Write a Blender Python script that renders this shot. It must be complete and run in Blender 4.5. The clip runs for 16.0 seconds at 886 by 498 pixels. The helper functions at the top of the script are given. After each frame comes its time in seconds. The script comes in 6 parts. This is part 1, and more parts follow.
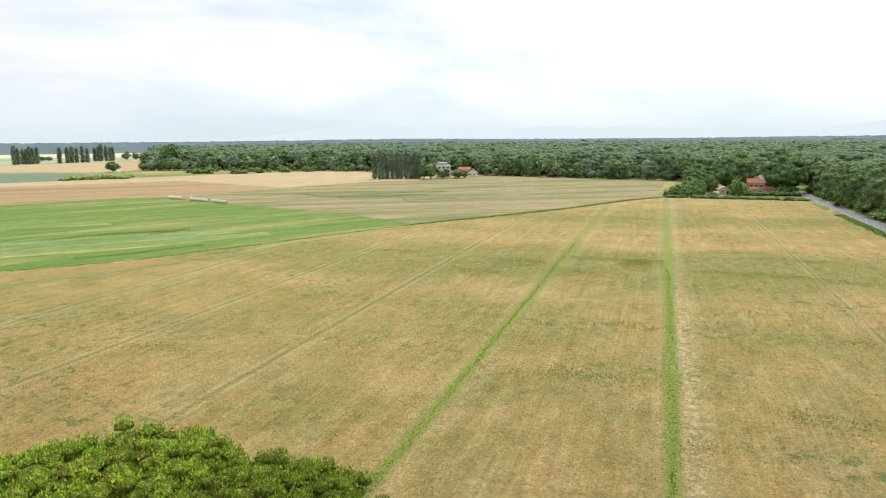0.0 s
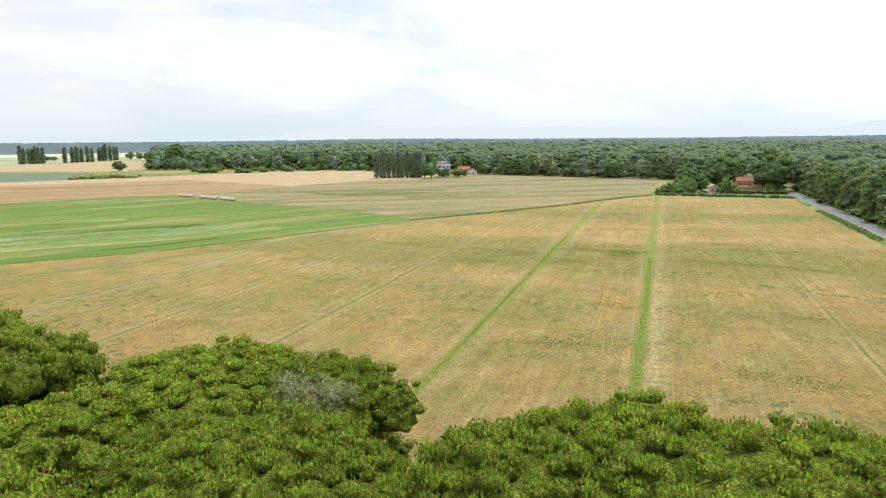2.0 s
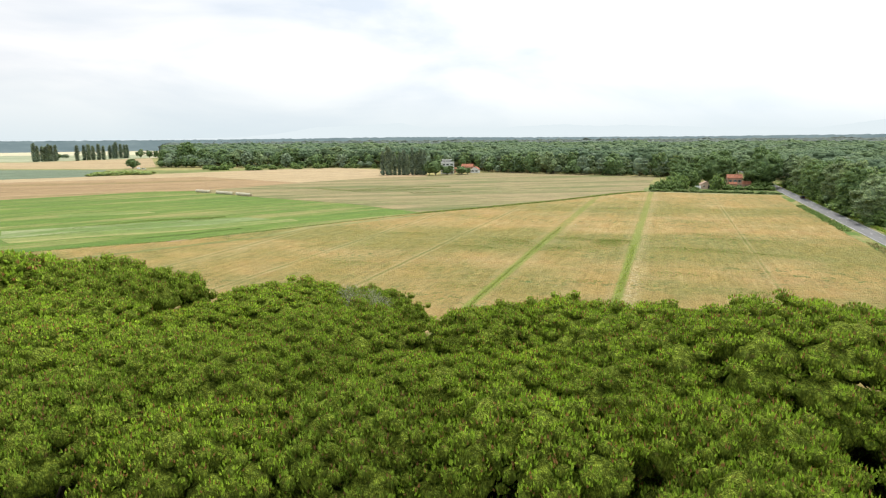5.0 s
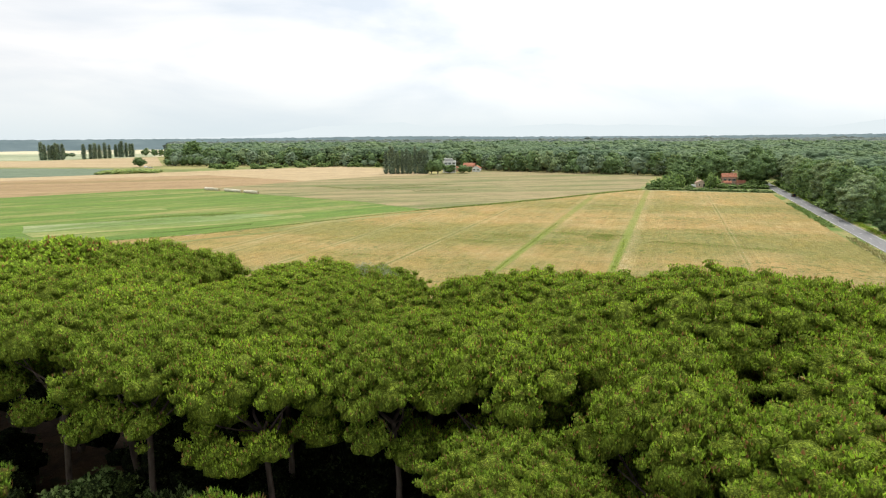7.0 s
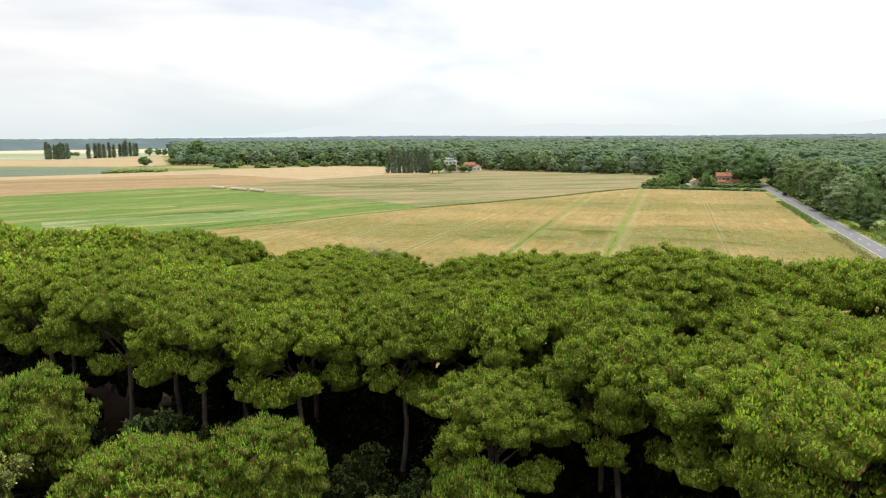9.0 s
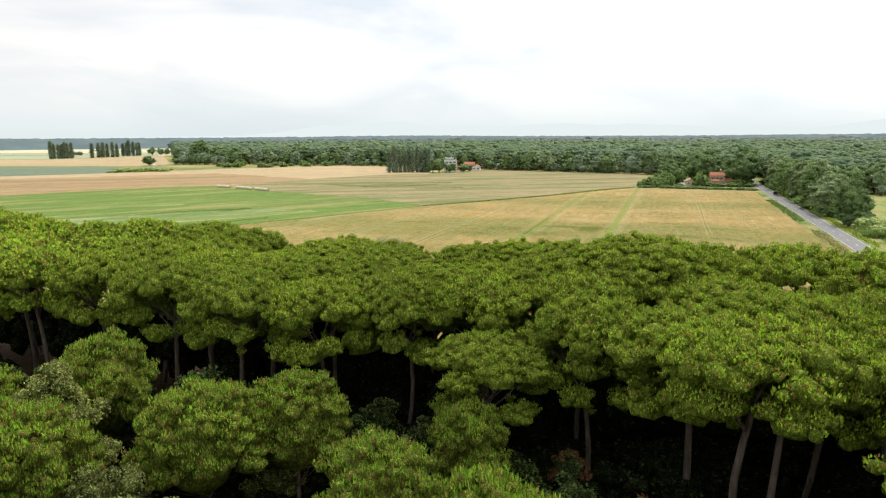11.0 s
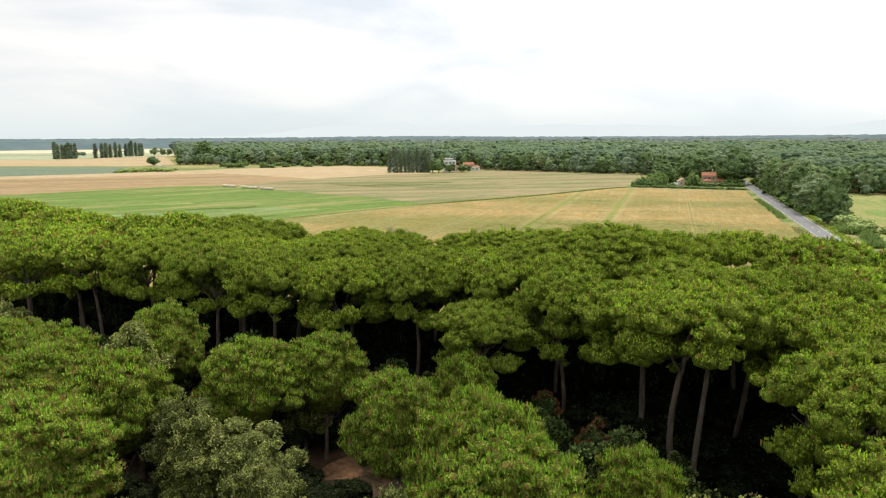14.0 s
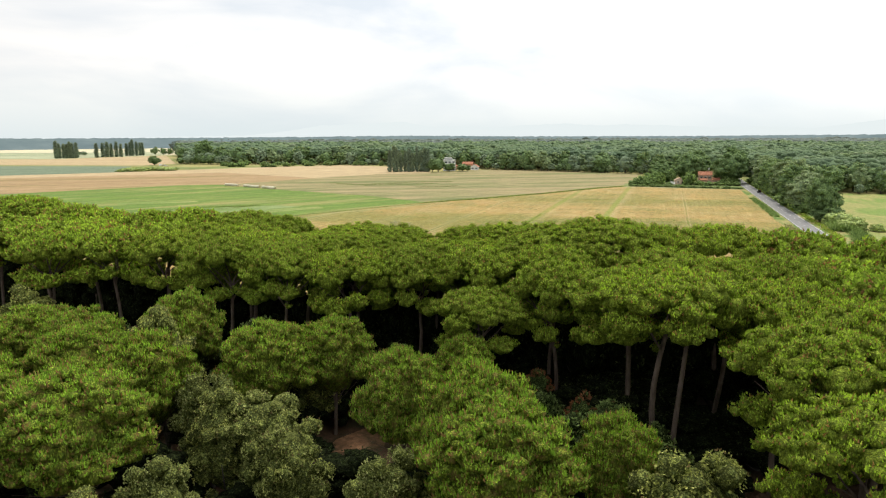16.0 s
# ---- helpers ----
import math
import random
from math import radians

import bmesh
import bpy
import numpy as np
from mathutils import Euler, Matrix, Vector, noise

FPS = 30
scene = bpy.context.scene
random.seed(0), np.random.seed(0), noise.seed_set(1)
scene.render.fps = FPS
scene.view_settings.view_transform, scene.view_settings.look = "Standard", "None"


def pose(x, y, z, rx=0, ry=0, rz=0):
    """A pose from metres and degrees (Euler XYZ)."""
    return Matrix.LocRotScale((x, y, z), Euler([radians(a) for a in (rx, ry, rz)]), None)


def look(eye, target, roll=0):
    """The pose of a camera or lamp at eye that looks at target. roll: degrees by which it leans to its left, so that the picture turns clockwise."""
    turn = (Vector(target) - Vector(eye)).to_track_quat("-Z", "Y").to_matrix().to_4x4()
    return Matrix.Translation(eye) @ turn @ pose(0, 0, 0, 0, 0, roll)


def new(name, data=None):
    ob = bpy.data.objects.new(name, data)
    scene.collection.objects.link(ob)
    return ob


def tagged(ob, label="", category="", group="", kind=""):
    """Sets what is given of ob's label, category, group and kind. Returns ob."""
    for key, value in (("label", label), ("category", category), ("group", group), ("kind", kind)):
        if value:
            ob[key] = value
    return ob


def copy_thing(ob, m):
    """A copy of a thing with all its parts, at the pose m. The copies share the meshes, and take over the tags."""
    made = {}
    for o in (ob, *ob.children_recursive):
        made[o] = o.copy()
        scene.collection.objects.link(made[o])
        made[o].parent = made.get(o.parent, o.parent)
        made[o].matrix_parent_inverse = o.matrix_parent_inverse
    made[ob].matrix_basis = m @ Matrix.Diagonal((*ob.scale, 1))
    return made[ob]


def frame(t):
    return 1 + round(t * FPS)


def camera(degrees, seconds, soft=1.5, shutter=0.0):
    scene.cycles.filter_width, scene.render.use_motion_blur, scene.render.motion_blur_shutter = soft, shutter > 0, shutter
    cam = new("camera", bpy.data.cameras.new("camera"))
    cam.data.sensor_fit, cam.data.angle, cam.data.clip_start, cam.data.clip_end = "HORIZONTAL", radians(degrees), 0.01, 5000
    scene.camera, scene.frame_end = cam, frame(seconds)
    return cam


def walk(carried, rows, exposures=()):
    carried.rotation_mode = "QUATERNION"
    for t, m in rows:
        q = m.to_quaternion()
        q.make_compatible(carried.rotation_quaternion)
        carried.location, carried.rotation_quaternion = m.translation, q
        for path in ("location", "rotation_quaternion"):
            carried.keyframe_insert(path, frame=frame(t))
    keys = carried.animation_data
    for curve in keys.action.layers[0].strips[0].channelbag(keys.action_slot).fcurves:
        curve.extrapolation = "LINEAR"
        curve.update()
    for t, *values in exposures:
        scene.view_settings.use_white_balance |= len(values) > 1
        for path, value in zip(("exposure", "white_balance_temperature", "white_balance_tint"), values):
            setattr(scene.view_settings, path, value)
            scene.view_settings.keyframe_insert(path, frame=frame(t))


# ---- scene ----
cam = camera(68.0, 16.0, soft=1.2)
PATH = [
    (0.0, (-0.01, -0.05, 29.97), (-0.04, 98.58, 13.49), -0.46),
    (0.5, (0.03, -3.24, 30.00), (0.06, 95.40, 13.55), -0.47),
    (1.0, (0.02, -6.59, 30.02), (0.06, 92.04, 13.57), -0.47),
    (1.5, (-0.03, -10.02, 30.04), (-0.01, 88.62, 13.57), -0.47),
    (2.0, (-0.09, -13.43, 30.06), (-0.12, 85.20, 13.55), -0.47),
    (2.5, (-0.14, -16.79, 30.07), (-0.24, 81.84, 13.53), -0.46),
    (3.0, (-0.17, -20.04, 30.08), (-0.37, 78.57, 13.51), -0.45),
    (3.5, (-0.18, -23.18, 30.10), (-0.48, 75.42, 13.48), -0.44),
    (4.0, (-0.16, -26.20, 30.12), (-0.57, 72.40, 13.46), -0.43),
    (4.5, (-0.13, -29.10, 30.14), (-0.65, 69.49, 13.45), -0.42),
    (5.0, (-0.07, -31.89, 30.17), (-0.70, 66.70, 13.44), -0.41),
    (5.5, (0.00, -34.58, 30.21), (-0.72, 64.01, 13.45), -0.39),
    (6.0, (0.08, -37.19, 30.25), (-0.73, 61.39, 13.46), -0.38),
    (6.5, (0.17, -39.73, 30.30), (-0.73, 58.84, 13.48), -0.37),
    (7.0, (0.25, -42.23, 30.35), (-0.72, 56.33, 13.50), -0.35),
    (7.5, (0.33, -44.71, 30.41), (-0.70, 53.85, 13.54), -0.34),
    (8.0, (0.40, -47.16, 30.48), (-0.68, 51.39, 13.58), -0.33),
    (8.5, (0.45, -49.61, 30.55), (-0.66, 48.95, 13.64), -0.32),
    (9.0, (0.49, -52.04, 30.63), (-0.64, 46.51, 13.70), -0.31),
    (9.5, (0.52, -54.47, 30.71), (-0.63, 44.08, 13.76), -0.30),
    (10.0, (0.53, -56.88, 30.79), (-0.62, 41.67, 13.83), -0.29),
    (10.5, (0.53, -59.25, 30.88), (-0.62, 39.29, 13.91), -0.28),
    (11.0, (0.51, -61.58, 30.96), (-0.62, 36.96, 13.99), -0.27),
    (11.5, (0.50, -63.84, 31.04), (-0.62, 34.70, 14.07), -0.27),
    (12.0, (0.47, -66.01, 31.12), (-0.63, 32.53, 14.15), -0.26),
    (12.5, (0.45, -68.07, 31.19), (-0.63, 30.48, 14.24), -0.25),
    (13.0, (0.44, -69.99, 31.24), (-0.62, 28.56, 14.31), -0.25),
    (13.5, (0.42, -71.76, 31.29), (-0.62, 26.79, 14.37), -0.24),
    (14.0, (0.42, -73.37, 31.32), (-0.61, 25.18, 14.42), -0.24),
    (14.5, (0.41, -74.82, 31.33), (-0.60, 23.74, 14.45), -0.23),
    (15.0, (0.39, -76.12, 31.32), (-0.59, 22.44, 14.44), -0.23),
    (15.5, (0.36, -77.31, 31.28), (-0.61, 21.25, 14.39), -0.22),
    (16.0, (0.29, -78.44, 31.22), (-0.65, 20.11, 14.28), -0.21),
]
walk(cam, [(t, look(eye, target, roll)) for t, eye, target, roll in PATH],
     ((0.0, 0.0, 6330, 10), (4.0, 0.0, 6430, 10), (8.0, 0.0, 6570, 10), (12.0, 0.0, 6680, 10), (16.0, 0.0, 6720, 10)))

# ---- light ----
world = bpy.data.worlds.new("overcast_sky")
scene.world = world
world.use_nodes = True
wt = world.node_tree
wt.nodes.clear()


def wnode(kind, **values):
    n = wt.nodes.new(kind)
    for key, value in values.items():
        n.inputs[key].default_value = value
    return n


sky = wt.nodes.new("ShaderNodeTexSky")
sky.sky_type, sky.sun_disc = "NISHITA", False
sky.sun_elevation, sky.sun_rotation = radians(59), radians(30)
sky.dust_density = 4.0
where = wt.nodes.new("ShaderNodeTexCoord")
flat = wt.nodes.new("ShaderNodeMapping")
flat.inputs["Scale"].default_value = (1.0, 1.0, 3.2)
flat.inputs["Location"].default_value = (0.31, 0.1, 0.22)
wt.links.new(where.outputs["Generated"], flat.inputs["Vector"])
cloud = wnode("ShaderNodeTexNoise", Scale=2.6, Detail=6.0, Roughness=0.52, Distortion=0.35)
wt.links.new(flat.outputs["Vector"], cloud.inputs["Vector"])
tone = wt.nodes.new("ShaderNodeValToRGB")
tone.color_ramp.elements[0].position, tone.color_ramp.elements[0].color = 0.34, (0.70, 0.77, 0.85, 1)
tone.color_ramp.elements[1].position, tone.color_ramp.elements[1].color = 0.56, (1.0, 1.0, 1.0, 1)
wt.links.new(cloud.outputs["Fac"], tone.inputs["Fac"])
# the cover thins to a pale haze low down
height = wt.nodes.new("ShaderNodeSeparateXYZ")
wt.links.new(where.outputs["Generated"], height.inputs["Vector"])
low = wt.nodes.new("ShaderNodeMapRange")
low.inputs["From Min"].default_value, low.inputs["From Max"].default_value = 0.0, 0.10
low.inputs["To Min"].default_value, low.inputs["To Max"].default_value = 0.9, 0.0
wt.links.new(height.outputs["Z"], low.inputs["Value"])
# thinner cloud towards the hidden sun: brighter to the east
side = wt.nodes.new("ShaderNodeMapRange")
side.inputs["From Min"].default_value, side.inputs["From Max"].default_value = -0.65, 0.45
side.inputs["To Min"].default_value, side.inputs["To Max"].default_value = 10.7, 14.0
wt.links.new(height.outputs["X"], side.inputs["Value"])
cover = wt.nodes.new("ShaderNodeMixRGB")
cover.blend_type = "MULTIPLY"
cover.inputs["Fac"].default_value = 1.0
wt.links.new(tone.outputs["Color"], cover.inputs["Color1"])
wt.links.new(side.outputs["Result"], cover.inputs["Color2"])
haze = wt.nodes.new("ShaderNodeMixRGB")
haze.inputs["Color2"].default_value = (8.2, 9.3, 9.7, 1)
wt.links.new(low.outputs["Result"], haze.inputs["Fac"])
wt.links.new(cover.outputs["Color"], haze.inputs["Color1"])
mix = wt.nodes.new("ShaderNodeMixRGB")
mix.inputs["Fac"].default_value = 0.9
wt.links.new(sky.outputs["Color"], mix.inputs["Color1"])
wt.links.new(haze.outputs["Color"], mix.inputs["Color2"])
back = wnode("ShaderNodeBackground", Strength=0.099)
wt.links.new(mix.outputs["Color"], back.inputs["Color"])
wout = wt.nodes.new("ShaderNodeOutputWorld")
wt.links.new(back.outputs["Background"], wout.inputs["Surface"])

sun = bpy.data.lights.new("sun", "SUN")
sun.energy, sun.angle, sun.color = 3.0, radians(14), (1.0, 0.96, 0.88)
sun_lamp = new("sun", sun)
sun_lamp.rotation_euler = Euler((radians(-31), 0, radians(-30)))
sun_lamp.location = (0, 0, 300)


# ---- materials ----
class Mat:
    """A small writer of node materials."""

    def __init__(self, name):
        self.m = bpy.data.materials.new(name)
        self.m.use_nodes = True
        self.t = self.m.node_tree
        self.bsdf = self.t.nodes["Principled BSDF"]
        self.out = self.t.nodes["Material Output"]
        self.bsdf.inputs["Specular IOR Level"].default_value = 0.2

    def node(self, kind, **values):
        n = self.t.nodes.new(kind)
        for key, value in values.items():
            n.inputs[key].default_value = value
        return n

    def link(self, a, b):
        self.t.links.new(a, b)

    def coords(self, scale=(1, 1, 1), space="Object"):
        c = self.node("ShaderNodeTexCoord")
        g = self.node("ShaderNodeMapping", Scale=scale)
        self.link(c.outputs[space], g.inputs["Vector"])
        return g.outputs["Vector"]

    def noise(self, scale, detail=4.0, rough=0.55, stretch=(1, 1, 1), distort=0.0):
        n = self.node("ShaderNodeTexNoise", Scale=scale, Detail=detail, Roughness=rough, Distortion=distort)
        self.link(self.coords(stretch), n.inputs["Vector"])
        return n.outputs["Fac"]

    def ramp(self, fac, *stops):
        r = self.node("ShaderNodeValToRGB")
        e = r.color_ramp.elements
        while len(e) < len(stops):
            e.new(0.5)
        for k, (at, c) in enumerate(stops):
            e[k].position, e[k].color = at, (*c, 1) if len(c) == 3 else c
        self.link(fac, r.inputs["Fac"])
        return r.outputs["Color"]

    def mix(self, fac, a, b, kind="MIX"):
        n = self.node("ShaderNodeMixRGB")
        n.blend_type = kind
        for value, key in ((fac, "Fac"), (a, "Color1"), (b, "Color2")):
            if isinstance(value, (float, int)):
                n.inputs[key].default_value = value
            elif isinstance(value, tuple):
                n.inputs[key].default_value = (*value, 1)
            else:
                self.link(value, n.inputs[key])
        return n.outputs["Color"]

    def bump(self, fac, strength, distance):
        b = self.node("ShaderNodeBump", Strength=strength, Distance=distance)
        self.link(fac, b.inputs["Height"])
        self.link(b.outputs["Normal"], self.bsdf.inputs["Normal"])

    def done(self, colour, rough=0.8):
        if isinstance(colour, tuple):
            self.bsdf.inputs["Base Color"].default_value = (*colour, 1)
        else:
            self.link(colour, self.bsdf.inputs["Base Color"])
        self.bsdf.inputs["Roughness"].default_value = rough
        return self.m


def foliage(name, dark, mid, light, dead=None, dead_share=0.05, through_light=0.14, patch=0.25):
    """Leaves or needles: every tuft its own tone, with patches over the crown and a share of dead ones."""
    a = Mat(name)
    geo = a.node("ShaderNodeNewGeometry")
    tone = a.ramp(geo.outputs["Random Per Island"], (0.0, dark), (0.45, mid), (1.0, light))
    if dead:
        g = a.node("ShaderNodeMath")
        g.operation = "FRACT"
        h = a.node("ShaderNodeMath")
        h.operation = "MULTIPLY"
        h.inputs[1].default_value = 37.7
        a.link(geo.outputs["Random Per Island"], h.inputs[0])
        a.link(h.outputs[0], g.inputs[0])
        spots = a.noise(0.9, 2.0)
        s = a.node("ShaderNodeMath")
        s.operation = "MULTIPLY"
        a.link(g.outputs[0], s.inputs[0])
        a.link(spots, s.inputs[1])
        step = a.node("ShaderNodeMath")
        step.operation = "LESS_THAN"
        step.inputs[1].default_value = dead_share
        a.link(s.outputs[0], step.inputs[0])
        tone = a.mix(step.outputs[0], tone, dead)
    info = a.node("ShaderNodeObjectInfo")
    per = a.ramp(info.outputs["Random"], (0.0, (1 - patch, 1 - patch, 1 - patch * 0.7)), (1.0, (1 + patch * 0.6, 1 + patch * 0.4, 1.0)))
    tone = a.mix(1.0, tone, per, "MULTIPLY")
    blot = a.ramp(a.noise(0.45, 3.0), (0.3, (0.78, 0.8, 0.8)), (0.7, (1.15, 1.12, 1.0)))
    tone = a.mix(1.0, tone, blot, "MULTIPLY")
    a.bsdf.inputs["Specular IOR Level"].default_value = 0.08
    m = a.done(tone, 0.62)
    tr = a.node("ShaderNodeBsdfTranslucent")
    a.link(tone, tr.inputs["Color"])
    blend = a.node("ShaderNodeMixShader", Fac=through_light)
    a.link(a.bsdf.outputs[0], blend.inputs[1])
    a.link(tr.outputs[0], blend.inputs[2])
    a.link(blend.outputs[0], a.out.inputs["Surface"])
    return m


M_PINE = foliage("pine_needles", (0.17, 0.27, 0.034), (0.335, 0.51, 0.054), (0.545, 0.75, 0.09), (0.4, 0.23, 0.09), 0.065, 0.26, 0.18)
M_YOUNG = foliage("young_pine_needles", (0.145, 0.26, 0.034), (0.28, 0.48, 0.055), (0.48, 0.74, 0.095), (0.4, 0.24, 0.1), 0.1, 0.28, 0.14)
M_OAK = foliage("holm_oak_leaves", (0.19, 0.235, 0.065), (0.36, 0.42, 0.12), (0.6, 0.65, 0.24), (0.2, 0.15, 0.07), 0.03, 0.22, 0.38)
M_LAUREL = foliage("laurel_leaves", (0.12, 0.19, 0.055), (0.19, 0.28, 0.085), (0.3, 0.39, 0.135), (0.14, 0.1, 0.05), 0.02, 0.16)
# scrub base colours are darkened to stand in for deep shade
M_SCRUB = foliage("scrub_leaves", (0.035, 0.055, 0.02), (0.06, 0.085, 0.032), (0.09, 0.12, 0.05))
M_TWIG = foliage("bare_grey_twigs", (0.22, 0.24, 0.15), (0.33, 0.36, 0.24), (0.45, 0.48, 0.34))
M_RUST = foliage("withered_leaves", (0.09, 0.04, 0.02), (0.16, 0.07, 0.035), (0.22, 0.1, 0.05))
M_BROAD = foliage("broad_leaves", (0.125, 0.205, 0.08), (0.185, 0.285, 0.11), (0.26, 0.37, 0.15))
M_SILVER = foliage("silver_poplar_leaves", (0.2, 0.285, 0.14), (0.3, 0.395, 0.21), (0.42, 0.51, 0.31))
M_POPLAR = foliage("poplar_leaves", (0.18, 0.245, 0.17), (0.25, 0.325, 0.225), (0.32, 0.4, 0.28))
# leaf colours lifted and blued, with distance haze mixed in
M_WOODS = foliage("hazed_far_wood_leaves", (0.155, 0.225, 0.155), (0.195, 0.275, 0.19), (0.25, 0.335, 0.23))
M_OLIVE = foliage("olive_green_leaves", (0.19, 0.25, 0.1), (0.27, 0.34, 0.14), (0.36, 0.43, 0.19))
M_BUSH = foliage("bush_leaves", (0.16, 0.26, 0.08), (0.25, 0.38, 0.12), (0.36, 0.49, 0.18))
M_REED = foliage("reed_leaves", (0.12, 0.2, 0.06), (0.19, 0.29, 0.09), (0.27, 0.38, 0.13))
M_GRASS = foliage("grass_blades", (0.2, 0.31, 0.05), (0.3, 0.43, 0.07), (0.43, 0.54, 0.11), (0.45, 0.37, 0.17), 0.05)
M_WEEDFLOWER = foliage("flowering_weeds", (0.2, 0.26, 0.09), (0.4, 0.44, 0.22), (0.7, 0.7, 0.55))
M_REED_DARK = foliage("ditch_reed_leaves", (0.18, 0.26, 0.075), (0.28, 0.37, 0.11), (0.4, 0.48, 0.17))
M_PALEGRASS = foliage("pale_dry_grass", (0.32, 0.33, 0.13), (0.46, 0.44, 0.2), (0.6, 0.55, 0.3))
M_STRAW = foliage("dry_crop_stalks", (0.36, 0.28, 0.12), (0.50, 0.39, 0.18), (0.64, 0.53, 0.28))


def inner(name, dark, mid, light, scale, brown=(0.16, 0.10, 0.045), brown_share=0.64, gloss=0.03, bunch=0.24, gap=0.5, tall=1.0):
    """The inside of a crown: bunches of needles or leaves too close to tell apart, the shade in the gaps between them
    painted dark.
    """
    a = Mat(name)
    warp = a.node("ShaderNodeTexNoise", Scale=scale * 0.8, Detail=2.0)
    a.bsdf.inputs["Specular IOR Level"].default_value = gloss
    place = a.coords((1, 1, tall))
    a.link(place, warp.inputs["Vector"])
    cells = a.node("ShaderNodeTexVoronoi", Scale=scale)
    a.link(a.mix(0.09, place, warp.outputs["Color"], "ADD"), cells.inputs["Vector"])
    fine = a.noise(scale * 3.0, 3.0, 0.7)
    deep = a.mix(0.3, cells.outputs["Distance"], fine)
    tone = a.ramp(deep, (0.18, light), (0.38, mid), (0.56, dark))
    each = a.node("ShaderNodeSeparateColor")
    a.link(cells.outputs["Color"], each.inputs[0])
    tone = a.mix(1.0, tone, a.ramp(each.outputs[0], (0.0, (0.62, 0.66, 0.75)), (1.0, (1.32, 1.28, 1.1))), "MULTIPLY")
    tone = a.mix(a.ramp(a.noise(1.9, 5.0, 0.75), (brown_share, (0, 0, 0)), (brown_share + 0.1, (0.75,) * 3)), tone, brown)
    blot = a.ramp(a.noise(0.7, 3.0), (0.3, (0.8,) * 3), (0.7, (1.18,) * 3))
    # the cells gather in round bunches, with shade painted dark around each
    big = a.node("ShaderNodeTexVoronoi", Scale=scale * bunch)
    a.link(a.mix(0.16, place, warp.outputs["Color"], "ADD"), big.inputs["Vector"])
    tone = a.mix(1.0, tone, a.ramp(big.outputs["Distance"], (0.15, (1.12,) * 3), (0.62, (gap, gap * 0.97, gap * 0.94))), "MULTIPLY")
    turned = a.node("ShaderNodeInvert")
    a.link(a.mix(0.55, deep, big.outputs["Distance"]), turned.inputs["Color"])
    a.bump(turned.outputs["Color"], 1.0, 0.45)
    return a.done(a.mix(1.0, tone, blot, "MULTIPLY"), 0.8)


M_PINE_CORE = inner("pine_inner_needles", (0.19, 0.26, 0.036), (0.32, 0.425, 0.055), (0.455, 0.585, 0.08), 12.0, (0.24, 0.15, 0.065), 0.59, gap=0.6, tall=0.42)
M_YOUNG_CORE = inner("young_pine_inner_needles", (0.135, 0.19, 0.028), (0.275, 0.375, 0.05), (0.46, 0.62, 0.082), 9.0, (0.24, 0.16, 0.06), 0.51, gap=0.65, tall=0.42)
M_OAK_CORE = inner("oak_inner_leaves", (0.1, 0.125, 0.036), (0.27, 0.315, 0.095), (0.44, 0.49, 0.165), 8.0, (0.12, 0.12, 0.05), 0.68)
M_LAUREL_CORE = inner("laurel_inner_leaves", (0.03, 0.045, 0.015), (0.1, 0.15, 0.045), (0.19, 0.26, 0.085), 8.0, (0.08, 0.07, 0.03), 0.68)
# inside of the scrub, its colours darkened for shade like the leaves
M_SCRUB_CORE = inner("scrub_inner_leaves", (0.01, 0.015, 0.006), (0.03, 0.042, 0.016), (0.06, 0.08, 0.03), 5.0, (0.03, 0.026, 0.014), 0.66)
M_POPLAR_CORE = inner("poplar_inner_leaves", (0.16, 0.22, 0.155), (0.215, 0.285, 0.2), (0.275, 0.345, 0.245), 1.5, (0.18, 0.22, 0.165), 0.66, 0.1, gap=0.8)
# inside of the far crowns, lifted by the same haze in the colour
M_WOODS_CORE = inner("hazed_far_wood_inside", (0.17, 0.235, 0.155), (0.22, 0.295, 0.19), (0.275, 0.36, 0.23), 1.6, (0.15, 0.18, 0.09), 0.66, 0.08, 0.24, 0.85)
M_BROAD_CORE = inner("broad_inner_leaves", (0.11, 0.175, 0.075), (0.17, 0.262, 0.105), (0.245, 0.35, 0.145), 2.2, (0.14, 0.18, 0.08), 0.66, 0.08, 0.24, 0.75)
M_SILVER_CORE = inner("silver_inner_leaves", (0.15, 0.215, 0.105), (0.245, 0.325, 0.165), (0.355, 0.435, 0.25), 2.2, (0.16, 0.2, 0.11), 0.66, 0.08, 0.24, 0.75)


def canopy_material():
    """Tree crowns seen from far off: every crown its own green, mottled at the size of its boughs."""
    a = Mat("far_canopy")
    geo = a.node("ShaderNodeNewGeometry")
    tone = a.ramp(geo.outputs["Random Per Island"], (0.0, (0.112, 0.16, 0.092)), (0.35, (0.128, 0.185, 0.1)), (0.75, (0.145, 0.208, 0.105)), (0.93, (0.16, 0.222, 0.11)), (0.97, (0.2, 0.25, 0.16)))
    stand = a.ramp(a.noise(0.012, 3.0, 0.6), (0.35, (0.8, 0.84, 0.92)), (0.65, (1.05, 1.03, 0.9)))
    tone = a.mix(1.0, tone, stand, "MULTIPLY")
    mottle = a.ramp(a.noise(1.3, 6.0, 0.8), (0.32, (0.72,) * 3), (0.68, (1.28,) * 3))
    a.bump(a.noise(1.3, 5.0, 0.75), 0.9, 0.5)
    a.bsdf.inputs["Specular IOR Level"].default_value = 0.1
    return a.done(a.mix(1.0, tone, mottle, "MULTIPLY"), 0.9)


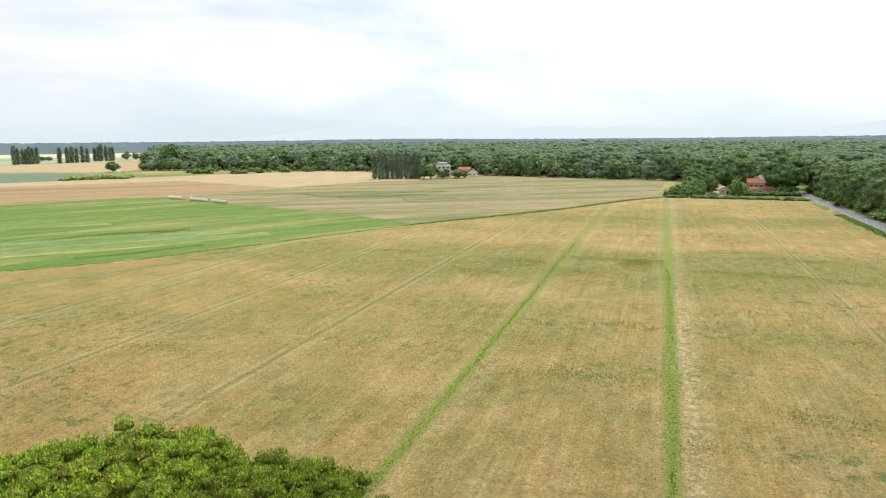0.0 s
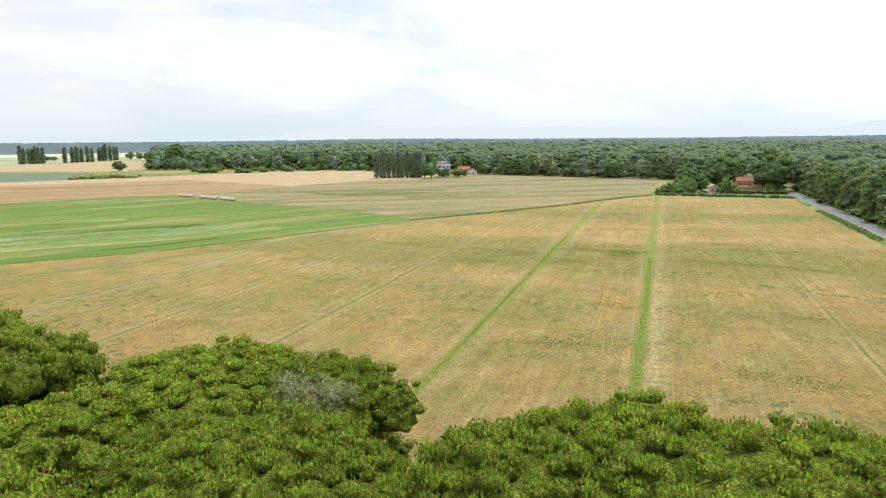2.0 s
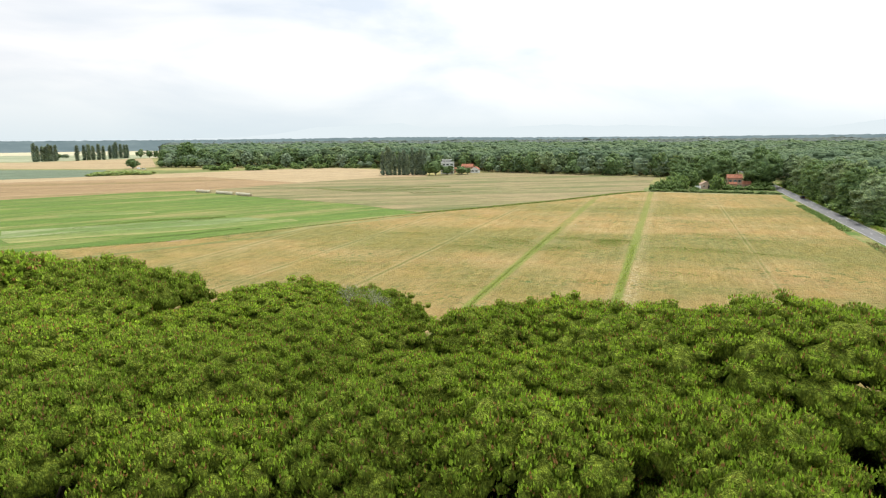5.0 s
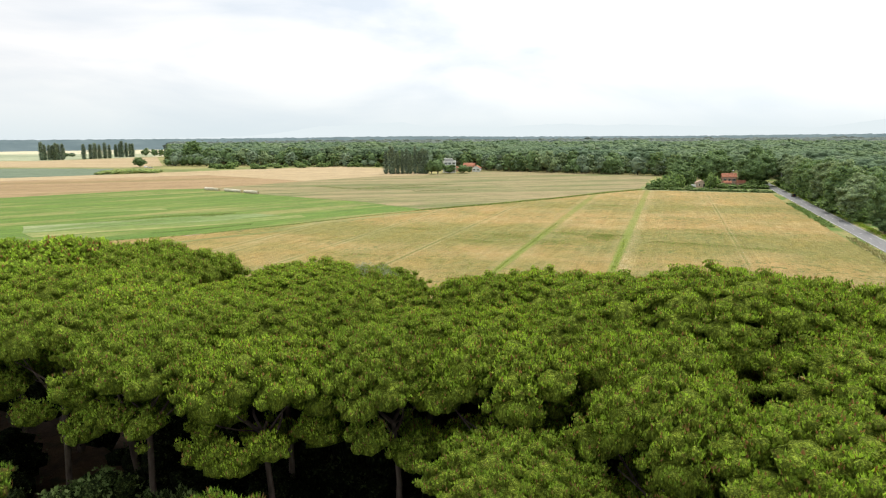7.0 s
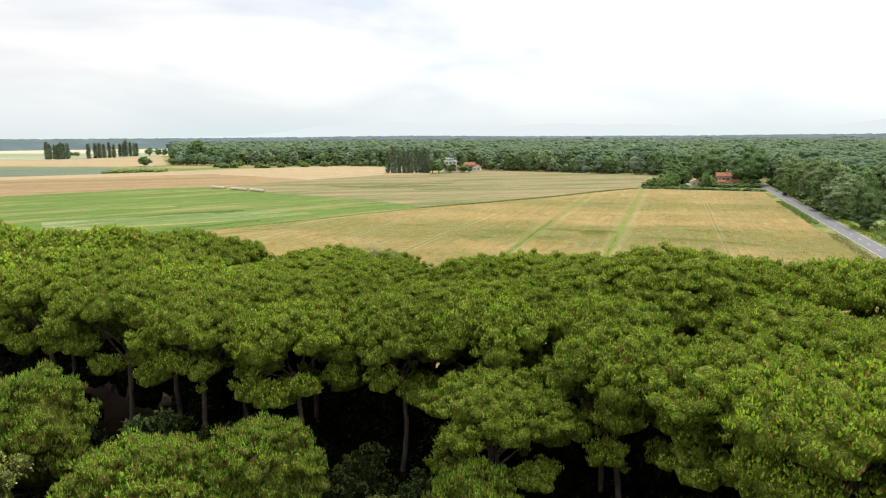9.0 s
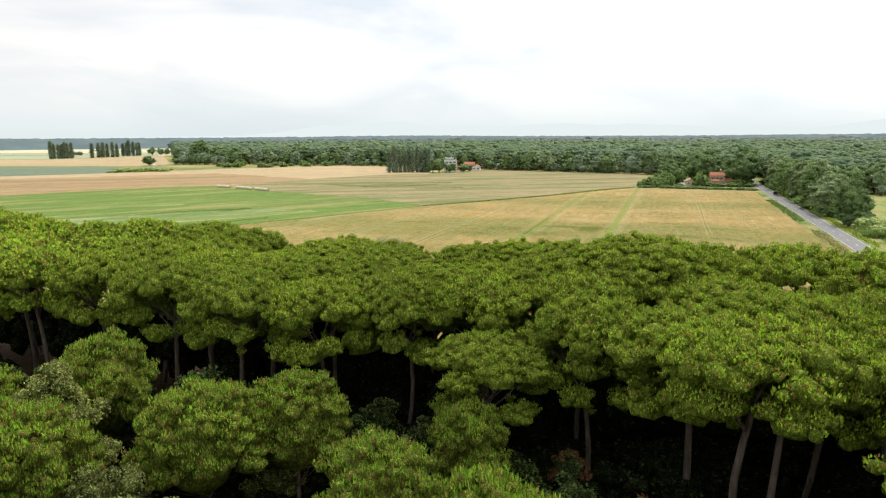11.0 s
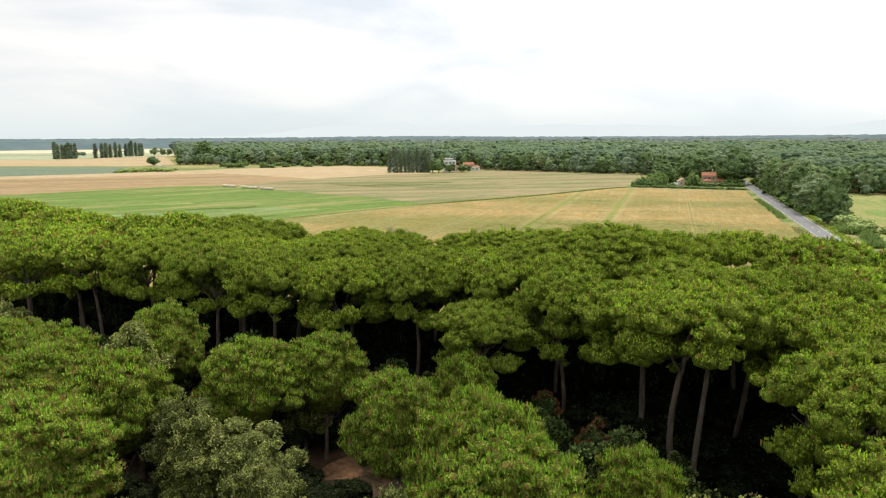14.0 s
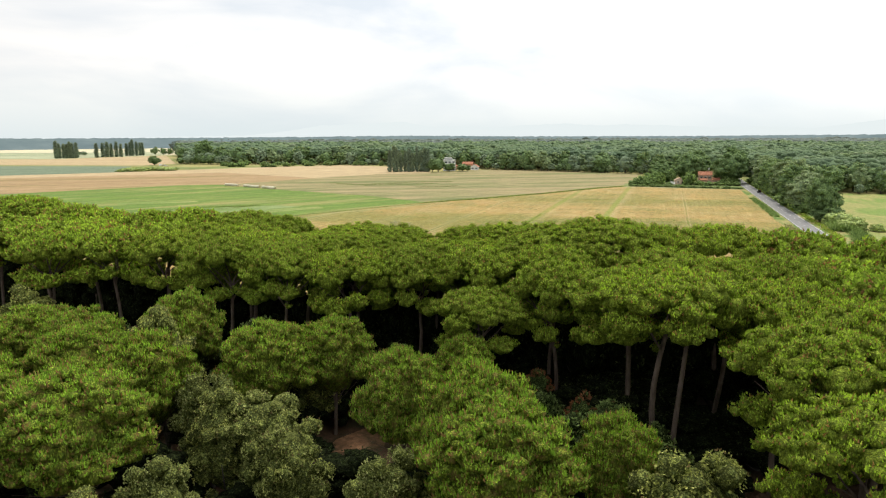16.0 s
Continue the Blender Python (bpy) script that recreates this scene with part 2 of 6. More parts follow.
M_CANOPY = canopy_material()
# farthest crowns: distance haze is put into these blue-grey base colours
M_HAZEWOOD = inner("hazed_far_wood", (0.115, 0.155, 0.135), (0.16, 0.205, 0.18), (0.2, 0.25, 0.22), 0.3, (0.12, 0.15, 0.13), 0.66, 0.2)
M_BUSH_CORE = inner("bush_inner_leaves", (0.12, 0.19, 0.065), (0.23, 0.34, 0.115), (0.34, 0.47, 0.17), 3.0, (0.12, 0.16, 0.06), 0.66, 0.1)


def bark_material(name, a_col, b_col):
    a = Mat(name)
    n = a.noise(3.0, 6.0, 0.65, (1, 1, 0.25))
    a.bump(n, 0.9, 0.06)
    return a.done(a.ramp(n, (0.3, a_col), (0.7, b_col)), 0.9)


M_BARK = bark_material("pine_bark", (0.06, 0.045, 0.037), (0.19, 0.145, 0.115))
M_BARK_GREY = bark_material("grey_bark", (0.05, 0.045, 0.04), (0.17, 0.15, 0.13))

E1, E2 = Vector((0.9485, -0.3168, 0)), Vector((0.3168, 0.9485, 0))
TURN = Matrix(((E1.x, E2.x, 0, 0), (E1.y, E2.y, 0, 0), (0, 0, 1, 0), (0, 0, 0, 1)))


def at(u, s, z=0.0):
    """A place from metres across and along the rows of the fields."""
    return E1 * u + E2 * s + Vector((0, 0, z))


def rows_of(x, y):
    p = Vector((x, y, 0))
    return p.dot(E1), p.dot(E2)


TRAMS = ((2.1, 0.62, 0.95), (-23.1, 0.68, 0.9), (-50.1, 0.45, 0.8), (-76.4, 0.5, 0.75), (-103.2, 0.6, 0.5), (32.2, 0.32, 0.85))


def crop_material():
    a = Mat("ripe_crop")

    def math_node(op, x, y=None, z=None):
        n = a.node("ShaderNodeMath")
        n.operation = op
        for k, v in enumerate((x, y, z)):
            if v is None:
                continue
            if isinstance(v, (int, float)):
                n.inputs[k].default_value = v
            else:
                a.link(v, n.inputs[k])
        return n.outputs[0]

    sep = a.node("ShaderNodeSeparateXYZ")
    a.link(a.coords(), sep.inputs["Vector"])
    shift = math_node("ADD", sep.outputs["Y"], math_node("MULTIPLY_ADD", a.noise(0.02, 3.0, 0.5), 46.0, -23.0))
    along = math_node("DIVIDE", shift, 340.0)
    # bands of richer and poorer soil across the rows
    green = a.ramp(along, (0.10, (0.14,) * 3), (0.22, (0.32,) * 3), (0.30, (0.5,) * 3), (0.37, (0.15,) * 3), (0.43, (0.85,) * 3),
                   (0.50, (0.85,) * 3), (0.56, (0.1,) * 3), (0.66, (0.15,) * 3), (0.74, (0.75,) * 3), (0.82, (0.3,) * 3), (0.9, (0.15,) * 3))
    tan = a.ramp(a.noise(0.4, 7.0, 0.7, (1, 0.3, 1)), (0.3, (0.40, 0.28, 0.115)), (0.5, (0.53, 0.388, 0.168)), (0.72, (0.65, 0.52, 0.262)))
    # parched, reddish stands
    tan = a.mix(a.ramp(a.noise(0.035, 5.0, 0.62, (1, 0.8, 1), 0.5), (0.46, (0, 0, 0)), (0.66, (0.45,) * 3)), tan, (0.45, 0.29, 0.125))
    moss = a.ramp(a.noise(0.5, 6.0, 0.7, (1, 0.5, 1)), (0.3, (0.225, 0.225, 0.065)), (0.7, (0.385, 0.345, 0.12)))
    patch = a.ramp(a.noise(0.045, 8.0, 0.7, (1, 1.2, 1), 0.6), (0.36, (0, 0, 0)), (0.66, (1, 1, 1)))
    fac = a.mix(0.42, green, patch, "MIX")
    col = a.mix(a.ramp(fac, (0.14, (0, 0, 0)), (0.6, (1, 1, 1))), tan, moss)
    # rust and straw patches
    col = a.mix(1.0, col, a.ramp(a.noise(0.085, 6.0, 0.65, (1, 0.6, 1), 0.3), (0.38, (1.05, 0.97, 0.86)), (0.62, (0.99, 1.01, 1.03))), "MULTIPLY")
    # drilled rows
    for scale, low, high in ((1.6, 0.9, 1.1), (0.45, 0.93, 1.06)):
        streak = a.ramp(a.noise(scale, 3.0, 0.6, (1.4, 0.025, 1)), (0.32, (low, low, low * 0.96)), (0.68, (high, high, high)))
        col = a.mix(1.0, col, streak, "MULTIPLY")
    weeds = a.ramp(a.noise(0.10, 9.0, 0.78, (1, 1.3, 1)), (0.57, (0, 0, 0)), (0.68, (1, 1, 1)))
    col = a.mix(a.mix(1.0, weeds, (0.7, 0.7, 0.7), "MULTIPLY"), col, (0.16, 0.20, 0.05))
    # tufts of green weed in some of the bands
    tuft = a.ramp(a.noise(0.5, 6.0, 0.72, (1, 0.8, 1)), (0.53, (0, 0, 0)), (0.60, (0.85,) * 3))
    some = a.ramp(a.noise(0.028, 3.0, 0.5, (0.6, 1.6, 1)), (0.47, (0, 0, 0)), (0.6, (1, 1, 1)))
    col = a.mix(a.mix(1.0, tuft, some, "MULTIPLY"), col, (0.13, 0.20, 0.05))
    mottle = a.ramp(a.noise(0.9, 7.0, 0.78), (0.34, (0.8,) * 3), (0.66, (1.18,) * 3))
    col = a.mix(1.0, col, mottle, "MULTIPLY")
    pale = a.ramp(a.noise(0.13, 9.0, 0.8), (0.60, (0, 0, 0)), (0.72, (1, 1, 1)))
    col = a.mix(a.mix(1.0, pale, (0.5, 0.5, 0.5), "MULTIPLY"), col, (0.6, 0.5, 0.27))
    # wheel tracks along the rows: trodden, greener, with a pale rim
    broken = a.ramp(a.noise(0.05, 4.0, 0.7), (0.35, (0.25,) * 3), (0.6, (1,) * 3))
    # the tracks spread out away from the wood
    spread = a.node("ShaderNodeMapRange")
    for key, value in (("From Min", 0.1), ("From Max", 0.5), ("To Min", 1.0), ("To Max", 2.0)):
        spread.inputs[key].default_value = value
    a.link(along, spread.inputs["Value"])
    for u, half, strength in TRAMS:
        off = math_node("ABSOLUTE", math_node("ADD", math_node("SUBTRACT", sep.outputs["X"], u), math_node("MULTIPLY_ADD", a.noise(0.12, 3.0, 0.6), 0.7, -0.35)))
        wide = math_node("MULTIPLY", spread.outputs[0], 4 * half) if strength > 0.89 else 4 * half
        line = a.ramp(math_node("DIVIDE", off, wide), (0.16, (strength,) * 3), (0.34 if strength > 0.89 else 0.28, (0, 0, 0)))
        rim = a.ramp(math_node("DIVIDE", off, wide), (0.2, (0, 0, 0)), (0.42, (0.22 if strength > 0.89 else 0.5,) * 3), (0.8, (0, 0, 0)))
        col = a.mix(a.mix(1.0, rim, broken, "MULTIPLY"), col, (0.62, 0.51, 0.28))
        line = a.mix(1.0, line, a.ramp(along, (0.4, (1, 1, 1)), (0.85, (0.6,) * 3)), "MULTIPLY")
        if strength == 0.9:
            line = a.mix(1.0, line, a.ramp(along, (0.45, (1, 1, 1)), (0.56, (0.6,) * 3), (0.66, (0.9,) * 3)), "MULTIPLY")
        col = a.mix(line if strength > 0.85 else a.mix(1.0, line, broken, "MULTIPLY"), col, (0.28, 0.345, 0.075) if strength > 0.89 else (0.22, 0.25, 0.07))
    # the whole crop colour is darkened in steps away from the wood
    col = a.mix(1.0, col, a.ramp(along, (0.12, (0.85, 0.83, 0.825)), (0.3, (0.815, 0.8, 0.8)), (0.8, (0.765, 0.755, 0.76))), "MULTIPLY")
    # lodged, bleached straw beside the green strip
    off = math_node("SUBTRACT", sep.outputs["X"], 2.0)
    bleached = a.ramp(math_node("DIVIDE", off, 8.0), (0.1, (0, 0, 0)), (0.2, (1,) * 3), (0.38, (0.7,) * 3), (0.6, (0, 0, 0)))
    straw = a.ramp(a.noise(0.8, 8.0, 0.82), (0.46, (0, 0, 0)), (0.6, (0.6,) * 3))
    bleached = a.mix(1.0, bleached, a.ramp(along, (0.3, (1,) * 3), (0.42, (0.3,) * 3)), "MULTIPLY")
    col = a.mix(a.mix(1.0, bleached, straw, "MULTIPLY"), col, (0.74, 0.64, 0.42))
    grain = a.ramp(a.noise(2.6, 8.0, 0.85), (0.34, (0.6, 0.6, 0.56)), (0.66, (1.36, 1.36, 1.34)))
    col = a.mix(1.0, col, grain, "MULTIPLY")
    a.bump(a.noise(1.6, 8.0, 0.85), 1.0, 0.4)
    return a.done(col, 0.95)


def field_material(name, low_col, high_col, other=None, share=0.6, stretch=(0.12, 1, 1), scale=0.05, grain_scale=0.7):
    """Grass or stubble, streaked along the work."""
    a = Mat(name)
    col = a.ramp(a.noise(scale, 6.0, 0.6, stretch), (0.3, low_col), (0.7, high_col))
    if other:
        col = a.mix(a.ramp(a.noise(scale * 0.8, 6.0, 0.65, stretch, 0.4), (share - 0.06, (0, 0, 0)), (share + 0.06, (1, 1, 1))), col, other)
    blot = a.ramp(a.noise(scale * 5, 7.0, 0.72, (max(stretch[0], 0.35), 1, 1)), (0.32, (0.74,) * 3), (0.68, (1.2,) * 3))
    col = a.mix(1.0, col, blot, "MULTIPLY")
    grain = a.ramp(a.noise(grain_scale, 6.0, 0.75), (0.3, (0.76,) * 3), (0.7, (1.2,) * 3))
    a.bump(a.noise(grain_scale * 1.4, 5.0, 0.75), 0.7, 0.3)
    return a.done(a.mix(1.0, col, grain, "MULTIPLY"), 0.95)


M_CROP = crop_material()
M_GREEN = field_material("green_meadow", (0.09, 0.172, 0.028), (0.155, 0.228, 0.042), (0.27, 0.255, 0.09), 0.57, (0.14, 1.3, 1), 0.06)
M_MARGIN = field_material("pale_margin_grass", (0.25, 0.235, 0.085), (0.34, 0.31, 0.13), (0.2, 0.21, 0.065), 0.5, (0.2, 1.2, 1), 0.1)
M_STREAK = field_material("drying_meadow_grass", (0.26, 0.275, 0.09), (0.36, 0.34, 0.14), (0.17, 0.235, 0.06), 0.5, (0.14, 1.6, 1), 0.09)
M_WEEDY = field_material("grey_green_weeds", (0.2, 0.25, 0.095), (0.33, 0.36, 0.19), (0.15, 0.225, 0.06), 0.5, (0.2, 1.2, 1), 0.08)
M_WHITISH = field_material("whitish_dry_grass", (0.42, 0.44, 0.25), (0.55, 0.55, 0.36), (0.33, 0.37, 0.18), 0.55, (0.2, 1.2, 1), 0.1)
M_MIXED = field_material("mown_meadow", (0.255, 0.215, 0.105), (0.335, 0.27, 0.14), (0.16, 0.18, 0.065), 0.53, (0.16, 1.6, 1), 0.05)
M_STUBBLE = field_material("reddish_stubble", (0.29, 0.2, 0.1), (0.385, 0.27, 0.145), (0.26, 0.2, 0.085), 0.58, (0.1, 1, 1), 0.04)
M_PALE = field_material("pale_stubble", (0.39, 0.295, 0.16), (0.475, 0.37, 0.22), None, 0.6, (0.1, 1, 1), 0.04)
M_BEET = field_material("dark_green_crop", (0.13, 0.175, 0.11), (0.175, 0.22, 0.145), None, 0.6, (0.1, 1, 1), 0.04)
# far stubble, paled towards cream by haze put into its base colour
M_CREAM = field_material("cream_far_field", (0.56, 0.5, 0.33), (0.66, 0.6, 0.42), (0.4, 0.4, 0.24), 0.6, (0.1, 1, 1), 0.02)
M_GREYGREEN = field_material("grey_green_far_field", (0.3, 0.33, 0.2), (0.42, 0.44, 0.29), (0.24, 0.28, 0.16), 0.55, (0.1, 1, 1), 0.02)
M_PASTURE = field_material("yellow_green_pasture", (0.21, 0.255, 0.07), (0.34, 0.3, 0.12), (0.17, 0.25, 0.055), 0.55, (1.2, 0.5, 1), 0.07)
M_VERGE = field_material("rough_verge_grass", (0.24, 0.24, 0.08), (0.38, 0.32, 0.14), (0.12, 0.2, 0.04), 0.5, (1, 0.6, 1), 0.2, 1.5)
M_YARD = field_material("rough_yard_grass", (0.14, 0.2, 0.06), (0.24, 0.27, 0.1), (0.3, 0.25, 0.12), 0.58, (1, 0.7, 1), 0.15, 1.2)
M_LITTER = field_material("needle_litter", (0.07, 0.042, 0.024), (0.13, 0.078, 0.045), (0.045, 0.045, 0.02), 0.6, (1, 1, 1), 0.25, 2.0)
M_EARTH = field_material("plain_of_fields", (0.22, 0.24, 0.08), (0.38, 0.32, 0.13), (0.16, 0.2, 0.06), 0.55, (1, 2.0, 1), 0.006, 0.2)


# ---- mesh helpers ----
def mesh_of(name, verts, tris, mats, slots=None, smooth=False):
    """A mesh from arrays of places and triangles."""
    verts, tris = np.asarray(verts, np.float32), np.asarray(tris, np.int32)
    me = bpy.data.meshes.new(name)
    me.vertices.add(len(verts))
    me.vertices.foreach_set("co", verts.ravel())
    me.loops.add(tris.size)
    me.loops.foreach_set("vertex_index", tris.ravel())
    me.polygons.add(len(tris))
    me.polygons.foreach_set("loop_start", np.arange(0, tris.size, 3, dtype=np.int32))
    for m in mats if isinstance(mats, (list, tuple)) else [mats]:
        me.materials.append(m)
    if slots is not None:
        me.polygons.foreach_set("material_index", np.asarray(slots, np.int32))
    if smooth:
        me.polygons.foreach_set("use_smooth", np.ones(len(tris), bool) if slots is None else np.asarray(slots) == 1)
    me.update(calc_edges=True)
    return me


def part(name, bm, material, parent, label=""):
    """Links a bmesh or a mesh as one object under a thing or a part."""
    if isinstance(bm, bmesh.types.BMesh):
        me = bpy.data.meshes.new(name)
        bm.to_mesh(me)
        bm.free()
        me.materials.append(material)
    else:
        me = bm
    ob = new(name, me)
    ob.parent = parent
    return tagged(ob, label)


class Heap:
    """Collects triangles."""

    def __init__(self):
        self.v, self.t, self.s, self.n = [], [], [], 0

    def add(self, verts, tris, slot=0):
        self.v.append(np.asarray(verts, np.float32))
        self.t.append(np.asarray(tris, np.int32) + self.n)
        self.s.append(np.full(len(tris), slot, np.int32))
        self.n += len(verts)

    def mesh(self, name, mats, smooth=False):
        return mesh_of(name, np.concatenate(self.v), np.concatenate(self.t), mats, np.concatenate(self.s), smooth)


def ball(level):
    bm = bmesh.new()
    bmesh.ops.create_icosphere(bm, subdivisions=level, radius=1)
    v = np.array([p.co[:] for p in bm.verts])
    t = np.array([[p.index for p in f.verts] for f in bm.faces])
    bm.free()
    return v, t


BALLS = {k: ball(k) for k in (1, 2)}


def unit(a):
    return a / np.maximum(np.linalg.norm(a, axis=-1, keepdims=True), 1e-9)


def sprays(heap, rng, places, normals, blades, length, width, spread, lift, slot=0, kite=True):
    """Tufts: at each place a fan of blades round the normal, which share their root; kites for leaves, spikes for needles."""
    k = len(places)
    d = normals[:, None] + spread * rng.normal(size=(k, blades, 3)) + np.array([0, 0, lift])
    d = unit(d)
    ln = length * rng.uniform(0.7, 1.25, (k, blades, 1))
    side = unit(np.cross(d, rng.normal(size=(k, blades, 3)))) * width * rng.uniform(0.7, 1.2, (k, blades, 1)) / 2
    tips = places[:, None] + d * ln
    if kite:
        mid = places[:, None] + d * ln * 0.55
        v = np.concatenate([places[:, None], tips, mid + side, mid - side], 1)
    else:
        v = np.concatenate([places[:, None], tips, places[:, None] + d * ln * 0.4 + side * 2], 1)
    root = np.arange(k)[:, None] * v.shape[1]
    tip = root + 1 + np.arange(blades)[None]
    c = np.broadcast_to(root, tip.shape)
    t = [np.stack([c, tip + blades, tip], -1).reshape(-1, 3)]
    if kite:
        t.append(np.stack([c, tip, tip + 2 * blades], -1).reshape(-1, 3))
    heap.add(v.reshape(-1, 3), np.concatenate(t), slot)


def shell(rng, centre, radii, count, floor_z=-0.25):
    """Places and normals over the upper part of a lump."""
    d = unit(rng.normal(size=(count * 3, 3)))
    d = d[d[:, 2] > floor_z][:count]
    return centre + d * radii, unit(d / radii)


def lump(heap, rng, centre, radii, level=1, rough=0.16, slot=0):
    v, t = BALLS[level]
    heap.add(centre + v * radii * (1 + rng.normal(0, rough, (len(v), 1))), t, slot)


def limb_mesh(name, places, radii, material, sides=8):
    """A tapered, bent stem through the places."""
    verts, tris = [], []
    for p, r in zip(places, radii):
        for k in range(sides):
            w = 2 * math.pi * k / sides
            verts.append((p[0] + r * math.cos(w), p[1] + r * math.sin(w), p[2]))
    for j in range(len(places) - 1):
        for k in range(sides):
            a, b = j * sides + k, j * sides + (k + 1) % sides
            tris += [(a, b, b + sides), (a, b + sides, a + sides)]
    return mesh_of(name, verts, tris, material, smooth=True)


def bent(rng, foot, head, bow, n):
    foot, head = np.array(foot, float), np.array(head, float)
    way = rng.normal(0, bow, 3) * (1, 1, 0.2)
    return [foot + (head - foot) * t + way * math.sin(math.pi * t) for t in np.linspace(0, 1, n)]


def shoots(heap, rng, places, normals, wide, tall, up, lean=1, slot=0):
    """Upright needle shoots: at each place a small pointed brush with needles leaning out of it."""
    k = len(places)
    axis = unit(normals + np.array([0, 0, up]) + rng.normal(0, 0.16, (k, 3)))
    a = unit(np.cross(axis, rng.normal(size=(k, 3))))
    b = np.cross(axis, a)
    w, h = wide * rng.uniform(0.75, 1.3, (k, 1)), tall * rng.uniform(0.7, 1.3, (k, 1))
    turns = [2 * math.pi * j / 3 for j in range(3)]
    ring = [places + w * (a * math.cos(t) + b * math.sin(t)) for t in turns]
    tips = [places + axis * h * rng.uniform(0.75, 1.0, (k, 1)) + w * 1.9 * (a * math.cos(t + 1.047) + b * math.sin(t + 1.047)) for t in turns[:lean]]
    v = np.stack(ring + [places + axis * h] + tips, 1)
    t = np.array([(0, 1, 3), (1, 2, 3), (2, 0, 3), (0, 4, 1), (1, 5, 2), (2, 6, 0)][:3 + lean])
    heap.add(v.reshape(-1, 3), (np.arange(k)[:, None, None] * (4 + lean) + t).reshape(-1, 3), slot)


def clothe(heap, rng, boughs, pads, pad_size, dense, wide, tall, up, squat=0.62, loose=(), flat=0.84, round_to=-0.35, lean=1):
    """Dresses boughs in round pads of foliage, and the pads in shoots; what lies inside a neighbour stays bare."""
    spots = []
    for c, r in boughs:
        lump(heap, rng, c - (0, 0, 0.1), np.array([r, r, r * squat]) * 0.86, 1, 0.1, 1)
        spin = rng.uniform(0, 6.28)
        for j in range(pads):
            dz = 1 - 1.15 * (j + 0.5) / pads
            flat_r = math.sqrt(max(0.0, 1 - dz * dz))
            w = spin + j * 2.39996 + rng.uniform(-0.25, 0.25)
            spots.append((c + np.array([math.cos(w) * flat_r, math.sin(w) * flat_r, dz * squat]) * r * rng.uniform(0.86, 1.0), rng.uniform(*pad_size)))
    spots += list(loose)
    centres, sizes = np.array([s[0] for s in spots]), np.array([s[1] for s in spots])
    radii = sizes[:, None] * np.array([1, 1, flat])
    for c, r in zip(centres, radii):
        lump(heap, rng, c - (0, 0, 0.05), r * 0.86, 1, 0.1, 1)
    for k, (c, r) in enumerate(zip(centres, radii)):
        p, n = shell(rng, c, r * 0.92, max(4, int(dense * 8.5 * sizes[k] ** 2)), round_to)
        near = [j for j in np.nonzero(np.linalg.norm(centres - c, axis=1) < sizes[k] + sizes)[0] if j != k]
        free = np.ones(len(p), bool)
        for j in near:
            free &= (((p - centres[j]) / (radii[j] * 0.8)) ** 2).sum(1) > 1
        if free.any():
            shoots(heap, rng, p[free], n[free], wide, tall, up, lean)


